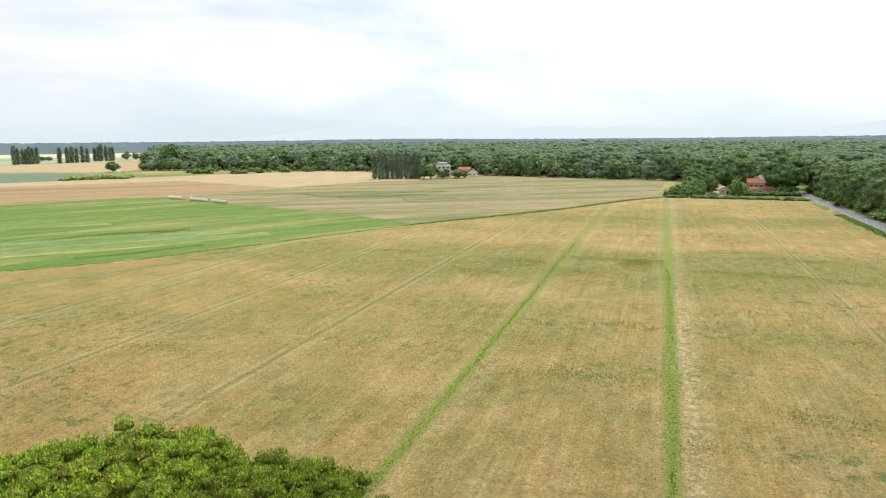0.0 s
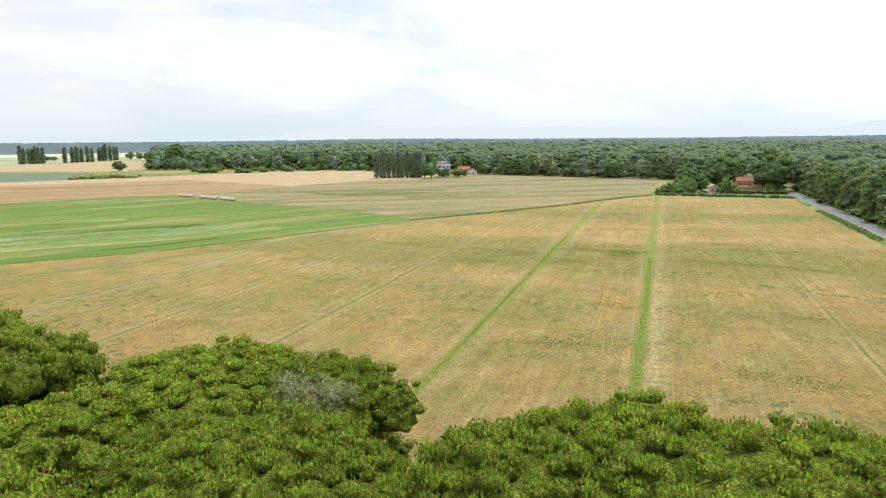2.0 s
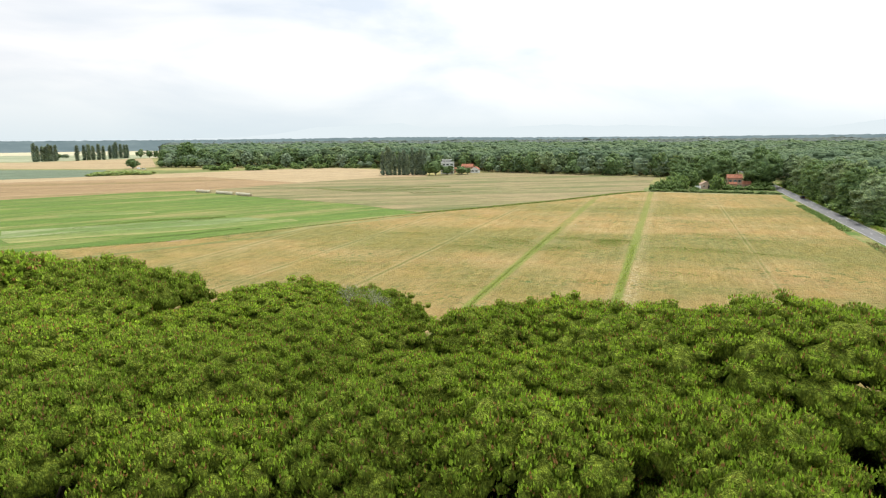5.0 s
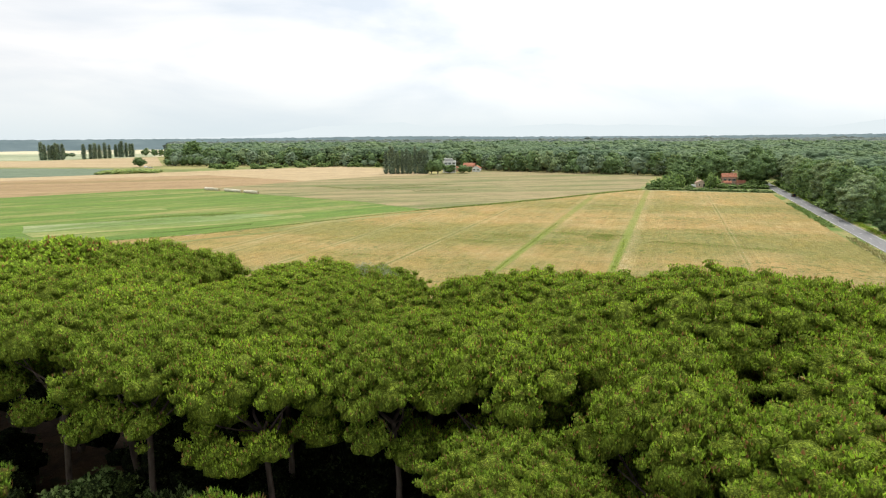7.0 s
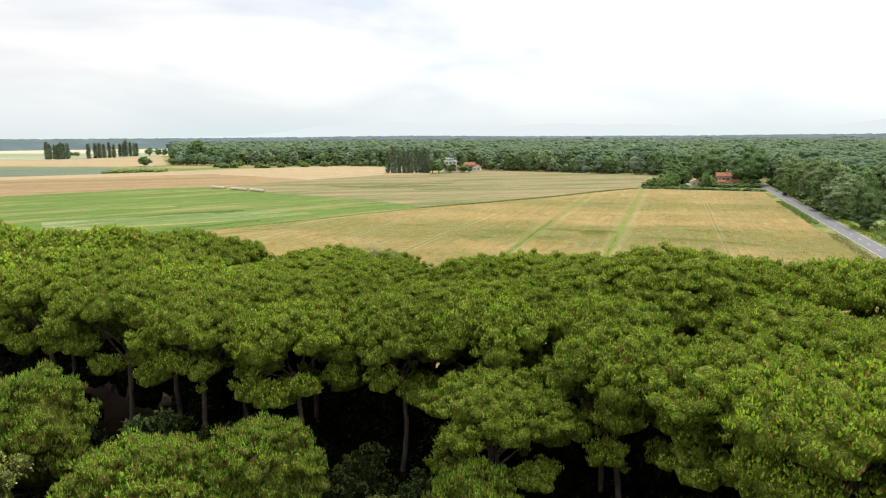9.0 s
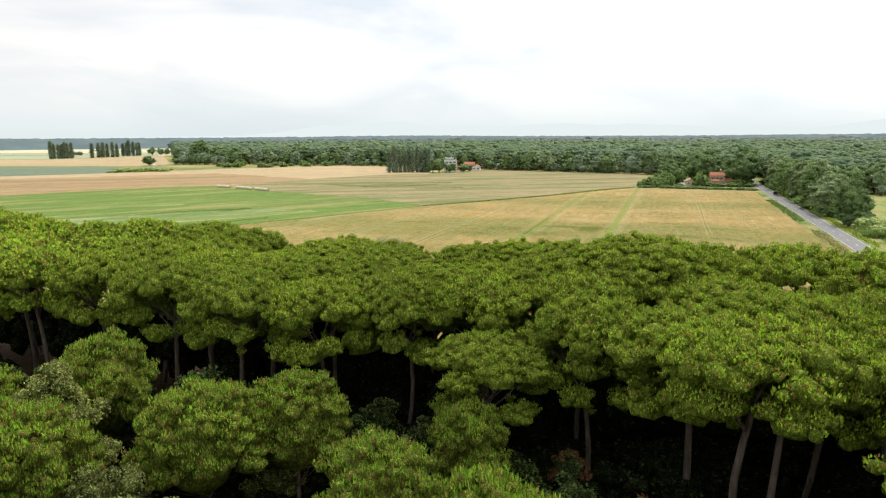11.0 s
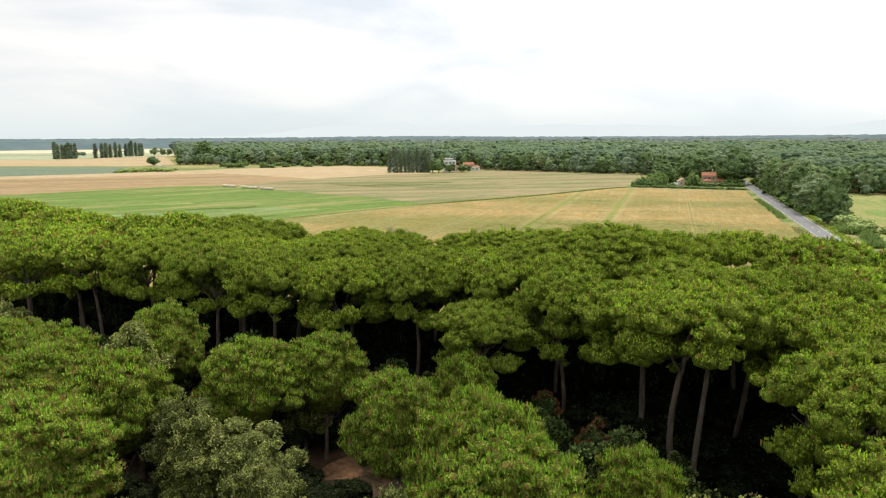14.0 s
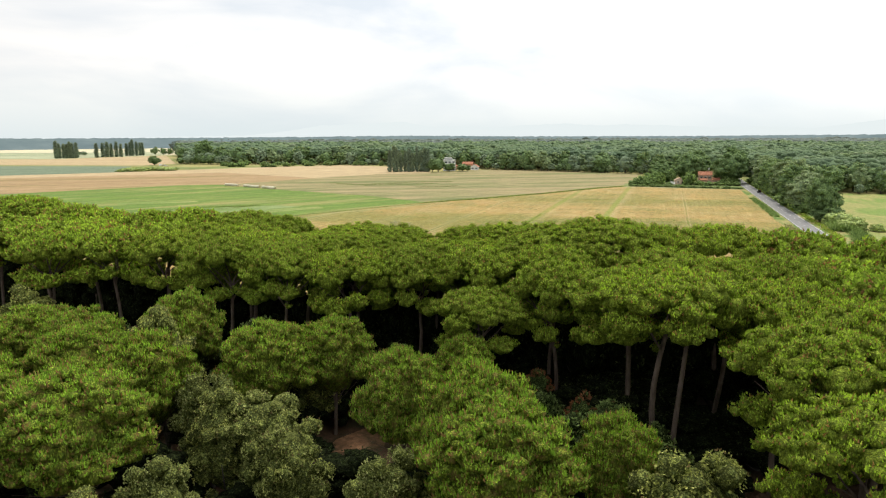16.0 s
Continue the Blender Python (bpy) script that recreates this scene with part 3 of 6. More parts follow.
# ---- trees ----
def umbrella_pine(seed, reach=6.2, top=20.0, rim=16.3, boughs=19, pads=7, dense=16.0, shoot=(0.075, 0.28), up=0.9, dome=3.2, hang=2.4, pad_size=(0.38, 0.62), forked=False, flat=0.84, round_to=-0.35, lean=1):
    """A mature umbrella pine: a tall bare stem, rising limbs and a broad crown of lumpy boughs."""
    rng = np.random.default_rng(seed)
    tree = new("pine_tree")
    bole = rim - 2.6
    bow = bent(rng, (0, 0, -0.3), (rng.normal(0, 0.6), rng.normal(0, 0.6), bole), 0.45, 7)
    part("trunk", limb_mesh("trunk", bow, np.linspace(0.34, 0.2, 7) * (1.1, 0.95, 0.9, 0.95, 1, 1, 1), M_BARK, 9), None, tree)
    if forked:
        twin = bent(rng, (0.4, 0.1, -0.3), (2.1, 0.4, bole), 0.3, 7)
        part("trunk", limb_mesh("trunk", twin, np.linspace(0.3, 0.18, 7), M_BARK, 9), None, tree)
    for k in range(7):
        w = k * 0.9 + rng.uniform(-0.3, 0.3)
        far = reach * rng.uniform(0.45, 0.8)
        tip = (bow[-1][0] + far * math.cos(w), bow[-1][1] + far * math.sin(w), rim + rng.uniform(-0.2, 0.8))
        foot = bow[-1] if k < 3 else bow[-2] + (bow[-1] - bow[-2]) * rng.uniform(0.1, 1)
        part("limb", limb_mesh("limb", bent(rng, foot, tip, 0.4, 5), np.linspace(0.15, 0.05, 5), M_BARK, 6), None, tree)
    heap = Heap()
    skew = 1 + rng.normal(0, 0.07, 2)
    masses, loose = [], []
    for k in range(boughs):
        q = math.sqrt((k + 0.5) / boughs)
        w = k * 2.39996 + rng.uniform(-0.25, 0.25)
        edge = 1 + 0.07 * math.sin(3 * w + seed) + 0.05 * math.sin(5 * w + 2 * seed)
        r = (reach - 1.35) * q * edge
        z = rim + (top - rim) * (1 - (r / reach) ** dome) - 1.55 + rng.normal(0, 0.1)
        masses.append((np.array([r * math.cos(w) * skew[0], r * math.sin(w) * skew[1], z]), reach * 0.29 * rng.uniform(0.85, 1.2)))
    # lower boughs along the rim, and single pads under the crown
    for k in range(9):
        w = k * 0.698 + rng.uniform(-0.35, 0.35)
        f = rng.uniform(0.6, 0.8)
        masses.append((np.array([reach * f * math.cos(w) * skew[0], reach * f * math.sin(w) * skew[1], rim - 0.9 - rng.uniform(0, hang)]), reach * rng.uniform(0.19, 0.29)))
    for k in range(5):
        w = rng.uniform(0, 2 * math.pi)
        f = rng.uniform(0.35, 0.66)
        loose.append((np.array([reach * f * math.cos(w) * skew[0], reach * f * math.sin(w) * skew[1], rim - 0.8 - rng.uniform(0, hang) * 1.3]), rng.uniform(*pad_size)))
    clothe(heap, rng, masses, pads, pad_size, dense, *shoot, up, loose=loose, flat=flat, round_to=round_to, lean=lean)
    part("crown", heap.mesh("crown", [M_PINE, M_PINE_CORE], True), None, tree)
    return tree


def young_pine(seed, reach=4.6, top=14.0, low=4.0, boughs=26, dense=11.5):
    """A younger pine with a broad, deep, rounded crown down to low on the stem."""
    rng = np.random.default_rng(seed)
    tree = new("young_pine")
    stem = bent(rng, (0, 0, -0.3), (rng.normal(0, 0.2), rng.normal(0, 0.2), top - 2.5), 0.2, 6)
    part("trunk", limb_mesh("trunk", stem, np.linspace(0.26, 0.1, 6), M_BARK, 8), None, tree)
    for k in range(6):
        w = k * 1.257 + rng.uniform(-0.3, 0.3)
        tip = (reach * 0.7 * math.cos(w), reach * 0.7 * math.sin(w), low + rng.uniform(0.8, 3.5))
        part("limb", limb_mesh("limb", bent(rng, (0, 0, low - 0.8 + 0.4 * k), tip, 0.2, 4), np.linspace(0.1, 0.03, 4), M_BARK, 6), None, tree)
    heap = Heap()
    mid = low + (top - low) * 0.5
    lump(heap, rng, np.array([0, 0, mid]), np.array([reach * 0.7, reach * 0.7, (top - low) * 0.4]), 2, 0.05, 1)
    masses = []
    for k in range(boughs):
        dz = 1 - 1.62 * (k + 0.4) / boughs
        w = k * 2.39996 + rng.uniform(-0.35, 0.35)
        wide = max(0.0, 1 - abs(dz) ** 2.3) ** 0.5 * (1 + 0.1 * math.sin(2 * w + seed) + 0.06 * math.sin(5 * w))
        size = reach * rng.uniform(0.25, 0.34)
        masses.append((np.array([wide * (reach - size * 0.75) * math.cos(w), wide * (reach - size * 0.75) * math.sin(w), mid + dz * ((top - low) * 0.5 - size * 0.7 - 0.35) + rng.normal(0, 0.2)]), size))
    clothe(heap, rng, masses, 10, (0.4, 0.64), dense, 0.045, 0.27, 2.0, 0.8, flat=0.75, round_to=-0.1)
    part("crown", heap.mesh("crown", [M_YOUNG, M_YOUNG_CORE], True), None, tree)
    return tree


def leafy_tree(name, seed, reach=3.5, top=10.0, low=2.5, clumps=36, leaves=34, size=(0.8, 1.35), leaf=(0.34, 0.22), mats=None, blades=4, level=1, bark=None, limbs=4, sit=0.5):
    """A broad-leaved tree: a short stem, limbs and a crown of uneven leaf clumps."""
    rng = np.random.default_rng(seed)
    tree = new(name)
    stem = bent(rng, (0, 0, -0.3), (rng.normal(0, 0.2), rng.normal(0, 0.2), low + (top - low) * 0.55), 0.2, 6)
    part("trunk", limb_mesh("trunk", stem, np.linspace(0.035 * top * 0.7, 0.1, 6), bark or M_BARK_GREY, 7), None, tree)
    for k in range(limbs):
        w = k * 6.283 / limbs + rng.uniform(-0.4, 0.4)
        tip = (reach * 0.65 * math.cos(w), reach * 0.65 * math.sin(w), low + (top - low) * rng.uniform(0.3, 0.7))
        part("limb", limb_mesh("limb", bent(rng, (0, 0, low * rng.uniform(0.6, 1.0)), tip, 0.2, 4), np.linspace(0.12, 0.03, 4), bark or M_BARK_GREY, 5), None, tree)
    heap = Heap()
    mid = low + (top - low) * sit
    lump(heap, rng, np.array([0, 0, mid]), np.array([reach * 0.66, reach * 0.66, (top - low) * 0.38]), 2, 0.08, 1)
    for k in range(clumps):
        d = unit(rng.normal(size=3))
        if d[2] < -0.8:
            d[2] *= -0.6
        far = rng.uniform(0.68, 0.93)
        c = np.array([d[0] * reach * far, d[1] * reach * far, mid + d[2] * (top - low) * 0.5 * far])
        s = rng.uniform(*size)
        radii = np.array([s, s, s * 0.85])
        lump(heap, rng, c, radii * 0.82, level, 0.15, 1)
        p, n = shell(rng, c, radii, leaves, -0.5)
        sprays(heap, rng, p - n * 0.15, n, blades, leaf[0], leaf[1], 0.75, 0.1, 0)
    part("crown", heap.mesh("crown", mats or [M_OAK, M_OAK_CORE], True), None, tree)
    return tree


def poplar(seed, top=22.0, reach=1.9, clumps=38):
    """A columnar poplar, leafed nearly to the ground."""
    rng = np.random.default_rng(seed)
    tree = new("poplar_tree")
    part("trunk", limb_mesh("trunk", bent(rng, (0, 0, -0.3), (0, 0, top * 0.8), 0.15, 5), np.linspace(0.4, 0.08, 5), M_BARK_GREY, 6), None, tree)
    heap = Heap()
    for k in range(clumps):
        q = (k + 0.5) / clumps
        w = k * 2.4 + rng.uniform(-0.4, 0.4)
        r = reach * (math.sin(math.pi * (0.16 + 0.8 * q)) ** 0.7) * rng.uniform(0.25, 0.6)
        c = np.array([r * math.cos(w), r * math.sin(w), 0.9 + (top - 2.1) * q])
        s = reach * rng.uniform(0.42, 0.62) * (1.05 - 0.45 * q)
        radii = np.array([s, s, s * 2.1])
        lump(heap, rng, c, radii * 0.85, 1, 0.12, 1)
        p, n = shell(rng, c, radii, 10, -0.6)
        sprays(heap, rng, p - n * 0.2, n, 3, 0.9, 0.5, 0.5, 0.6, 0)
    part("crown", heap.mesh("crown", [M_POPLAR, M_POPLAR_CORE]), None, tree)
    return tree


def plant(kinds, x, y, rng, scale=1.0, flat=None, spin=None, z=0.0):
    """A copy of one of the kinds at a place, turned and sized; each first comes into use itself."""
    ob = kinds[int(rng.integers(len(kinds)))]
    m = Matrix.LocRotScale((x, y, z), Euler((0, 0, rng.uniform(0, 6.28) if spin is None else spin)), (scale, scale, flat or scale))
    if not ob.get("used"):
        ob["used"] = 1
        ob.matrix_basis = m
        return ob
    c = copy_thing(ob, Matrix.Identity(4))
    c.matrix_basis = m
    return c


# ---- ground ----
def sheet(name, corners, z, material, label, category, local=True, step=None, turn=0.0):
    """A level patch of ground from its corners, in metres across and along the rows, with a fine wavering edge."""
    rng = np.random.default_rng(len(name) * 7 + len(corners))
    ring = []
    for k, a in enumerate(corners):
        b = corners[(k + 1) % len(corners)]
        n = max(1, int(math.dist(a, b) / (step or 12)))
        for j in range(n):
            f = j / n
            p = [a[0] + (b[0] - a[0]) * f, a[1] + (b[1] - a[1]) * f]
            if j:
                p = [p[0] + rng.normal(0, 0.25), p[1] + rng.normal(0, 0.25)]
            ring.append(p)
    bm = bmesh.new()
    top = [bm.verts.new((p[0], p[1], z)) for p in ring]
    base = [bm.verts.new((p[0], p[1], z - 0.3)) for p in ring]
    bm.faces.new(top)
    for k in range(len(ring)):
        j = (k + 1) % len(ring)
        bm.faces.new((top[j], top[k], base[k], base[j]))
    bmesh.ops.triangulate(bm, faces=bm.faces[:])
    bmesh.ops.recalc_face_normals(bm, faces=bm.faces[:])
    me = bpy.data.meshes.new(name)
    bm.to_mesh(me)
    bm.free()
    me.materials.append(material)
    ob = new(name, me)
    if turn:
        # the streaks of the work run along the sheet's own x
        r = Matrix.Rotation(radians(turn), 4, "Z")
        me.transform(r.inverted() @ TURN)
        ob.matrix_basis = r
    elif local:
        ob.matrix_basis = TURN
    return tagged(ob, label, category, kind="structure")


def ls(*pts):
    return [rows_of(*p) for p in pts]


bm = bmesh.new()
bmesh.ops.create_grid(bm, x_segments=8, y_segments=8, size=4900)
me = bpy.data.meshes.new("ground")
bm.to_mesh(me)
bm.free()
me.materials.append(M_EARTH)
tagged(new("ground", me), "flat plain of dry grass and fields", "ground", kind="structure")

FAR_EDGE = [(-104, 151), (-80, 164), (-48, 195), (-9, 234), (19, 254.5), (52.5, 281.5), (109, 331), (141, 316.5), (169, 305)]
near_edge = [(63, 10), (63.5, -30), (-150, -30)]
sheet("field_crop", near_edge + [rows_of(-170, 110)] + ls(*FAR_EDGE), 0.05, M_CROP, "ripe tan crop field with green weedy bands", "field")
sheet("field_margin", ls((-120, 118), (-90.5, 140.5), (-58.6, 171), (-48.5, 194), (-36, 204), (-10, 230), (-7.5, 228), (-34, 200.5), (-45, 192), (-56, 169.5), (-89, 138.5), (-119, 116)), 0.08, M_MARGIN, "pale trodden margin along the field", "field", step=4, turn=42)
sheet("farm_margin_strip", ls((109, 331), (141, 316.5), (169, 305), (168.8, 303.6), (140.7, 315), (108, 329.2)), 0.08, M_WHITISH, "pale grass strip before the farm", "verge", step=4)
sheet("field_meadow", ls((-170, 108), (-104, 152.5), (-80, 165.5), (-48, 196.5), (-10, 234), (-43, 271), (-104, 314.5), (-148, 355.5), (-172, 354), (-215, 318), (-330, 210)), 0.07, M_GREEN, "bright green meadow with pale dry streaks", "field", turn=38)
sheet("meadow_dry_strip", ls((-159, 234), (-129, 246.5), (-121, 239.5), (-154, 226)), 0.10, M_STREAK, "strip of dry yellow grass in the meadow", "field", step=4, turn=30)
sheet("meadow_weedy_strip", ls((-150, 186), (-133, 195), (-101, 213.5), (-78, 221.7), (-66, 215.5), (-84.4, 200.4), (-123.6, 180.6), (-140, 170)), 0.10, M_WEEDY, "strip of grey green weeds in the meadow", "field", step=4, turn=30)
sheet("meadow_stubble_strip", ls((-140, 169.5), (-123.6, 180.4), (-84.4, 200), (-59, 216.5), (-55, 209.7), (-86, 184.5), (-116, 169.7), (-130, 160)), 0.11, M_STREAK, "strip of mown dry grass in the meadow", "field", step=4, turn=32)
sheet("field_mown", ls((-10, 234), (19, 255.5), (52.5, 283), (109, 333), (158, 466), (60, 536), (29, 541), (-15, 490), (-58, 472), (-102, 422), (-127, 384), (-148, 356), (-104, 315), (-43, 271.5)), 0.06, M_MIXED, "tan mown meadow with faint green streaks", "field", turn=14)
sheet("field_stubble", ls((-330, 211), (-215, 318.5), (-172, 354.5), (-148, 356.5), (-127, 384.5), (-102, 422.5), (-200, 505), (-331, 440), (-520, 330)), 0.05, M_STUBBLE, "reddish brown stubble field", "field", turn=20)
sheet("field_pale", ls((-331, 440.5), (-200, 505.5), (-102, 423), (-58, 473), (-15, 491), (-17, 512), (-64, 610), (-119, 658), (-197, 601), (-289, 522), (-331, 493), (-520, 370)), 0.05, M_PALE, "pale straw coloured stubble field", "field", turn=20)
sheet("field_beet", ls((-331, 494), (-289, 523), (-303, 538), (-344, 634), (-434, 648), (-640, 660), (-640, 480), (-520, 371)), 0.05, M_BEET, "dark green low crop field", "field", turn=8)
sheet("field_tan", ls((-650, 700), (-450, 672), (-344, 660), (-322, 700), (-483, 1050), (-582, 871), (-760, 900)), 0.05, M_PALE, "pale tan stubble field", "field", turn=4)
sheet("field_distant", ls((-1500, 1000), (-770, 920), (-585, 890), (-500, 1065), (-560, 1300), (-1500, 1330)), 0.05, M_GREYGREEN, "distant grey-green field", "field", turn=3)
sheet("field_cream", ls((-1500, 1331), (-560, 1301), (-500, 1066), (-430, 1100), (-520, 1760), (-2100, 2000)), 0.05, M_CREAM, "distant cream coloured field", "field", turn=3)
sheet("farm_yard", ls((109.5, 333), (141, 318), (169, 307), (190, 325), (188, 366), (150, 376), (118, 362)), 0.07, M_YARD, "rough green grass round the farm", "ground", step=5)
sheet("field_pasture", [(82, 180), (86, 330), (240, 330), (240, 20), (79, 60)], 0.05, M_PASTURE, "yellow green pasture with bright grass", "field")
sheet("bare_patch", ls((-84.5, 162), (-80, 166), (-78.5, 165), (-82.5, 161)), 0.12, M_PALE, "patch of bare pale soil at the field's edge", "ground", step=2)
M_SOIL = field_material("reddish_sandy_soil", (0.23, 0.12, 0.062), (0.32, 0.175, 0.092), (0.12, 0.085, 0.04), 0.54, (1, 1, 1), 0.4, 2.0)
sheet("clearing_soil", ls((-12.3, -17.4), (-11.5, -14.5), (-9, -12), (-6, -12.5), (-6.4, -16), (-9, -17.2)), 0.14, M_SOIL, "patch of reddish sandy soil in the clearing", "ground", step=2)
sheet("wood_floor", [(-130, 12), (-60, 14), (0, 12), (64, 8), (64, -140), (-150, -140)], 0.09, M_LITTER, "brown needle litter under the pines", "ground")

# ---- road ----
a = Mat("worn_asphalt")
n = a.noise(0.6, 6.0, 0.7, (1, 0.12, 1))
g = a.noise(9.0, 3.0, 0.7)
a.bump(g, 0.3, 0.02)
M_ROAD = a.done(a.mix(0.3, a.ramp(n, (0.3, (0.17, 0.17, 0.175)), (0.7, (0.25, 0.25, 0.25))), a.ramp(g, (0.3, (0.1,) * 3), (0.7, (0.24,) * 3))), 0.85)
a = Mat("road_paint")
M_PAINT = a.done(a.ramp(a.noise(2.0, 5.0, 0.7), (0.35, (0.4, 0.4, 0.38)), (0.6, (0.75, 0.75, 0.72))), 0.7)


def slab(name, u0, u1, s0, s1, z0, z1, material):
    bm = bmesh.new()
    n = max(1, int((s1 - s0) / 20))
    for k in range(n):
        a0, a1 = s0 + (s1 - s0) * k / n, s0 + (s1 - s0) * (k + 1) / n
        q = [bm.verts.new((u, s, z)) for u, s, z in ((u0, a0, z1), (u1, a0, z1), (u1, a1, z1), (u0, a1, z1), (u0, a0, z0), (u1, a0, z0), (u1, a1, z0), (u0, a1, z0))]
        bm.faces.new(q[:4])
        bm.faces.new((q[4], q[0], q[3], q[7]))
        bm.faces.new((q[1], q[5], q[6], q[2]))
        if k == 0:
            bm.faces.new((q[4], q[5], q[1], q[0]))
    me = bpy.data.meshes.new(name)
    bm.to_mesh(me)
    bm.free()
    me.materials.append(material)
    return me


sheet("verge", [(63, -60), (63, 345), (66, 420), (66, 900), (82, 900), (82, -60)], 0.03, M_VERGE, "rough verge of dry and green grass", "verge")
road = tagged(new("road", slab("road", 67.4, 73.2, -120, 1000, -0.2, 0.12, M_ROAD)), "grey worn asphalt country road", "road", kind="structure")
road.matrix_basis = TURN
for u in (67.6, 72.85):
    part("edge_line", slab("edge_line", u, u + 0.14, -120, 1000, 0.1, 0.126, M_PAINT), None, road, "white painted edge line")
for k in range(60):
    part("centre_dash", slab("centre_dash", 70.24, 70.36, -100 + k * 10, -97 + k * 10, 0.1, 0.126, M_PAINT), None, road)

# ---- near wood ----
rng = np.random.default_rng(11)
FINE = [umbrella_pine(91 + k, 6.1 + 0.15 * k, 20.0, 16.3, 34, 9, 14.5, (0.038, 0.165), 2.2, pad_size=(0.4, 0.62), flat=0.55, round_to=0.05) for k in range(3)]
PINES = [umbrella_pine(k + 1, 6.0 + 0.15 * k, 20.0, 16.0 + 0.3 * (k % 2), 22, 9, 12.5, (0.047, 0.19), 2.0, pad_size=(0.4, 0.68), round_to=-0.2) for k in range(4)]
WIDE = [umbrella_pine(97 + k, 6.2, 20.0, 16.1, 18, 8, 4.0, (0.13, 0.36), pad_size=(0.46, 0.72)) for k in range(3)]
DEEP = [umbrella_pine(106 + k, 6.2, 20.0, 15.6, 21, 10, 12.0, (0.048, 0.2), 2.0, 2.8, 3.2) for k in range(3)]
for p in PINES + FINE + WIDE + DEEP:
    tagged(p, "mature umbrella pine with a broad dense green crown", "tree", "umbrella pines of the near wood")
FORK = tagged(umbrella_pine(21, 6.3, 20.0, 16.9, 20, 10, 13.0, (0.048, 0.2), 2.0, hang=0.8, forked=True), "umbrella pine with a forked bare stem", "tree", "umbrella pines of the near wood")
# the pines of the wood, stand by stand: x, y, top, crown radius
FIELD_SIDE = ((-42, 29.3, 19.8, 6.2), (-32.4, 26.8, 19.6, 6.4), (-25.8, 23.3, 19.3, 5), (-14.2, 23.3, 18.05, 6.6), (-7.0, 22.8, 17.55, 4.8), (-6.9, 9.5, 19.6, 5.1),
              (2.9, 9.6, 19.5, 4.7), (7.7, 11.1, 19.5, 5.1), (12.6, 6.1, 20.2, 6.4), (19.4, 2.5, 21.4, 6.6), (26.2, 4.2, 20.3, 5.6), (33.2, 0.4, 20.6, 5.8),
              (41.7, -1.1, 20.2, 6.2), (49.9, -6.1, 20, 5.2), (59, -9, 20, 5.4), (-49.3, 30.1, 19.4, 5.4), (-59.6, 34.2, 19.2, 5.6), (-68.3, 39.9, 19.4, 5.6),
              (-78.2, 45.8, 20.2, 6.3), (-86.3, 52.1, 20, 6), (-98, 54, 20, 6))
MIDDLE = ((-11.5, 14.8, 17.4, 5), (-19.5, 16, 17.8, 5), (-4.5, 14, 16.3, 3.6), (-1.6, 1.2, 18.9, 4.8), (9.4, 1.8, 18.9, 5), (3.6, 2.6, 18.7, 4.4), (15.2, -0.6, 18.6, 4.2), (-7.6, 5.2, 18.7, 4.2), (3.4, -5.0, 19.2, 5),
          (12, -6, 19.5, 4.8), (-12, 2, 19.5, 4.8))
CLEARING_SIDE = ((-54, 9, 18.6, 4.8), (-45, 8.5, 19.2, 5), (-37, 6.5, 19.2, 5), (-28, 2, 19.2, 5), (-19, -2.5, 19, 5), (-11, -5, 18.8, 4.6),
                 (-4.6, -3.4, 19, 4.7), (3.4, -12.6, 16.0, 4.5), (11.5, -11.5, 18.8, 4.8))
EAST_SIDE = ((28.5, -25, 19.4, 5), (24.8, -37, 19.2, 5.6), (22.5, -48, 18.4, 5.4), (31, -33, 19.4, 5.2), (31, -44, 18.8, 5), (38, -24, 19.5, 5.3),
             (33, -15, 19.8, 5.3), (26, -16, 19.6, 5.2), (40, -37, 19, 5.2))
placed = [(19.3, -24.0)]
for stand in (FIELD_SIDE, MIDDLE, CLEARING_SIDE, EAST_SIDE):
    for x, y, top, reach in stand:
        plant(DEEP if abs(x) < 24 and ((stand is CLEARING_SIDE or stand is MIDDLE) and y < -2.8 or y < -30) or (stand is EAST_SIDE and y < -30 and x < 27) else FINE if abs(x) < 20 and y > -2 else PINES if abs(x) < 38 else WIDE, x, y, rng, (reach + 0.8) / 6.7, top / 20.0)
        placed.append((x, y))
FORK.matrix_basis = Matrix.LocRotScale((19.3, -24.0, 0), Euler((0, 0, 0.3)), (1, 1, 1.01))


def inside(x, y):
    u, s = rows_of(x, y)
    if -118 < u < -20:
        return -5 < s < 8
    if -20 <= u < 14:
        return -5 < s < 4
    return 14 <= u < 62 and s < 8 and (s > -14 or (x > 28 and s > -48))


pr = np.random.default_rng(12)
for k in range(6000):
    x, y = pr.uniform(-96, 60), pr.uniform(-62, 70)
    if inside(x, y) and min(math.dist((x, y), q) for q in placed) > 6.4:
        plant(FINE if abs(x) < 17 and y > -5 else PINES if abs(x) < 38 else WIDE, x, y, rng, rng.uniform(0.95, 1.08), rng.uniform(0.92, 0.95))
        placed.append((x, y))

# unseen pines added behind as more of the wood, to cut light from there
BACK = [umbrella_pine(25, 6.4, 19.0, 15.4, 10, 4, 1.0, (0.36, 0.8))]
tagged(BACK[0], "mature umbrella pine with a broad dense green crown", "tree", "umbrella pines of the near wood")
for k in range(8):
    for j in range(6):
        x, y = -56 + 16 * k + rng.normal(0, 2) + 8 * (j % 2), -68 - 9 * j + rng.normal(0, 1.5)
        plant(BACK, x, y, rng, rng.uniform(1.0, 1.25), rng.uniform(0.85, 1.0))
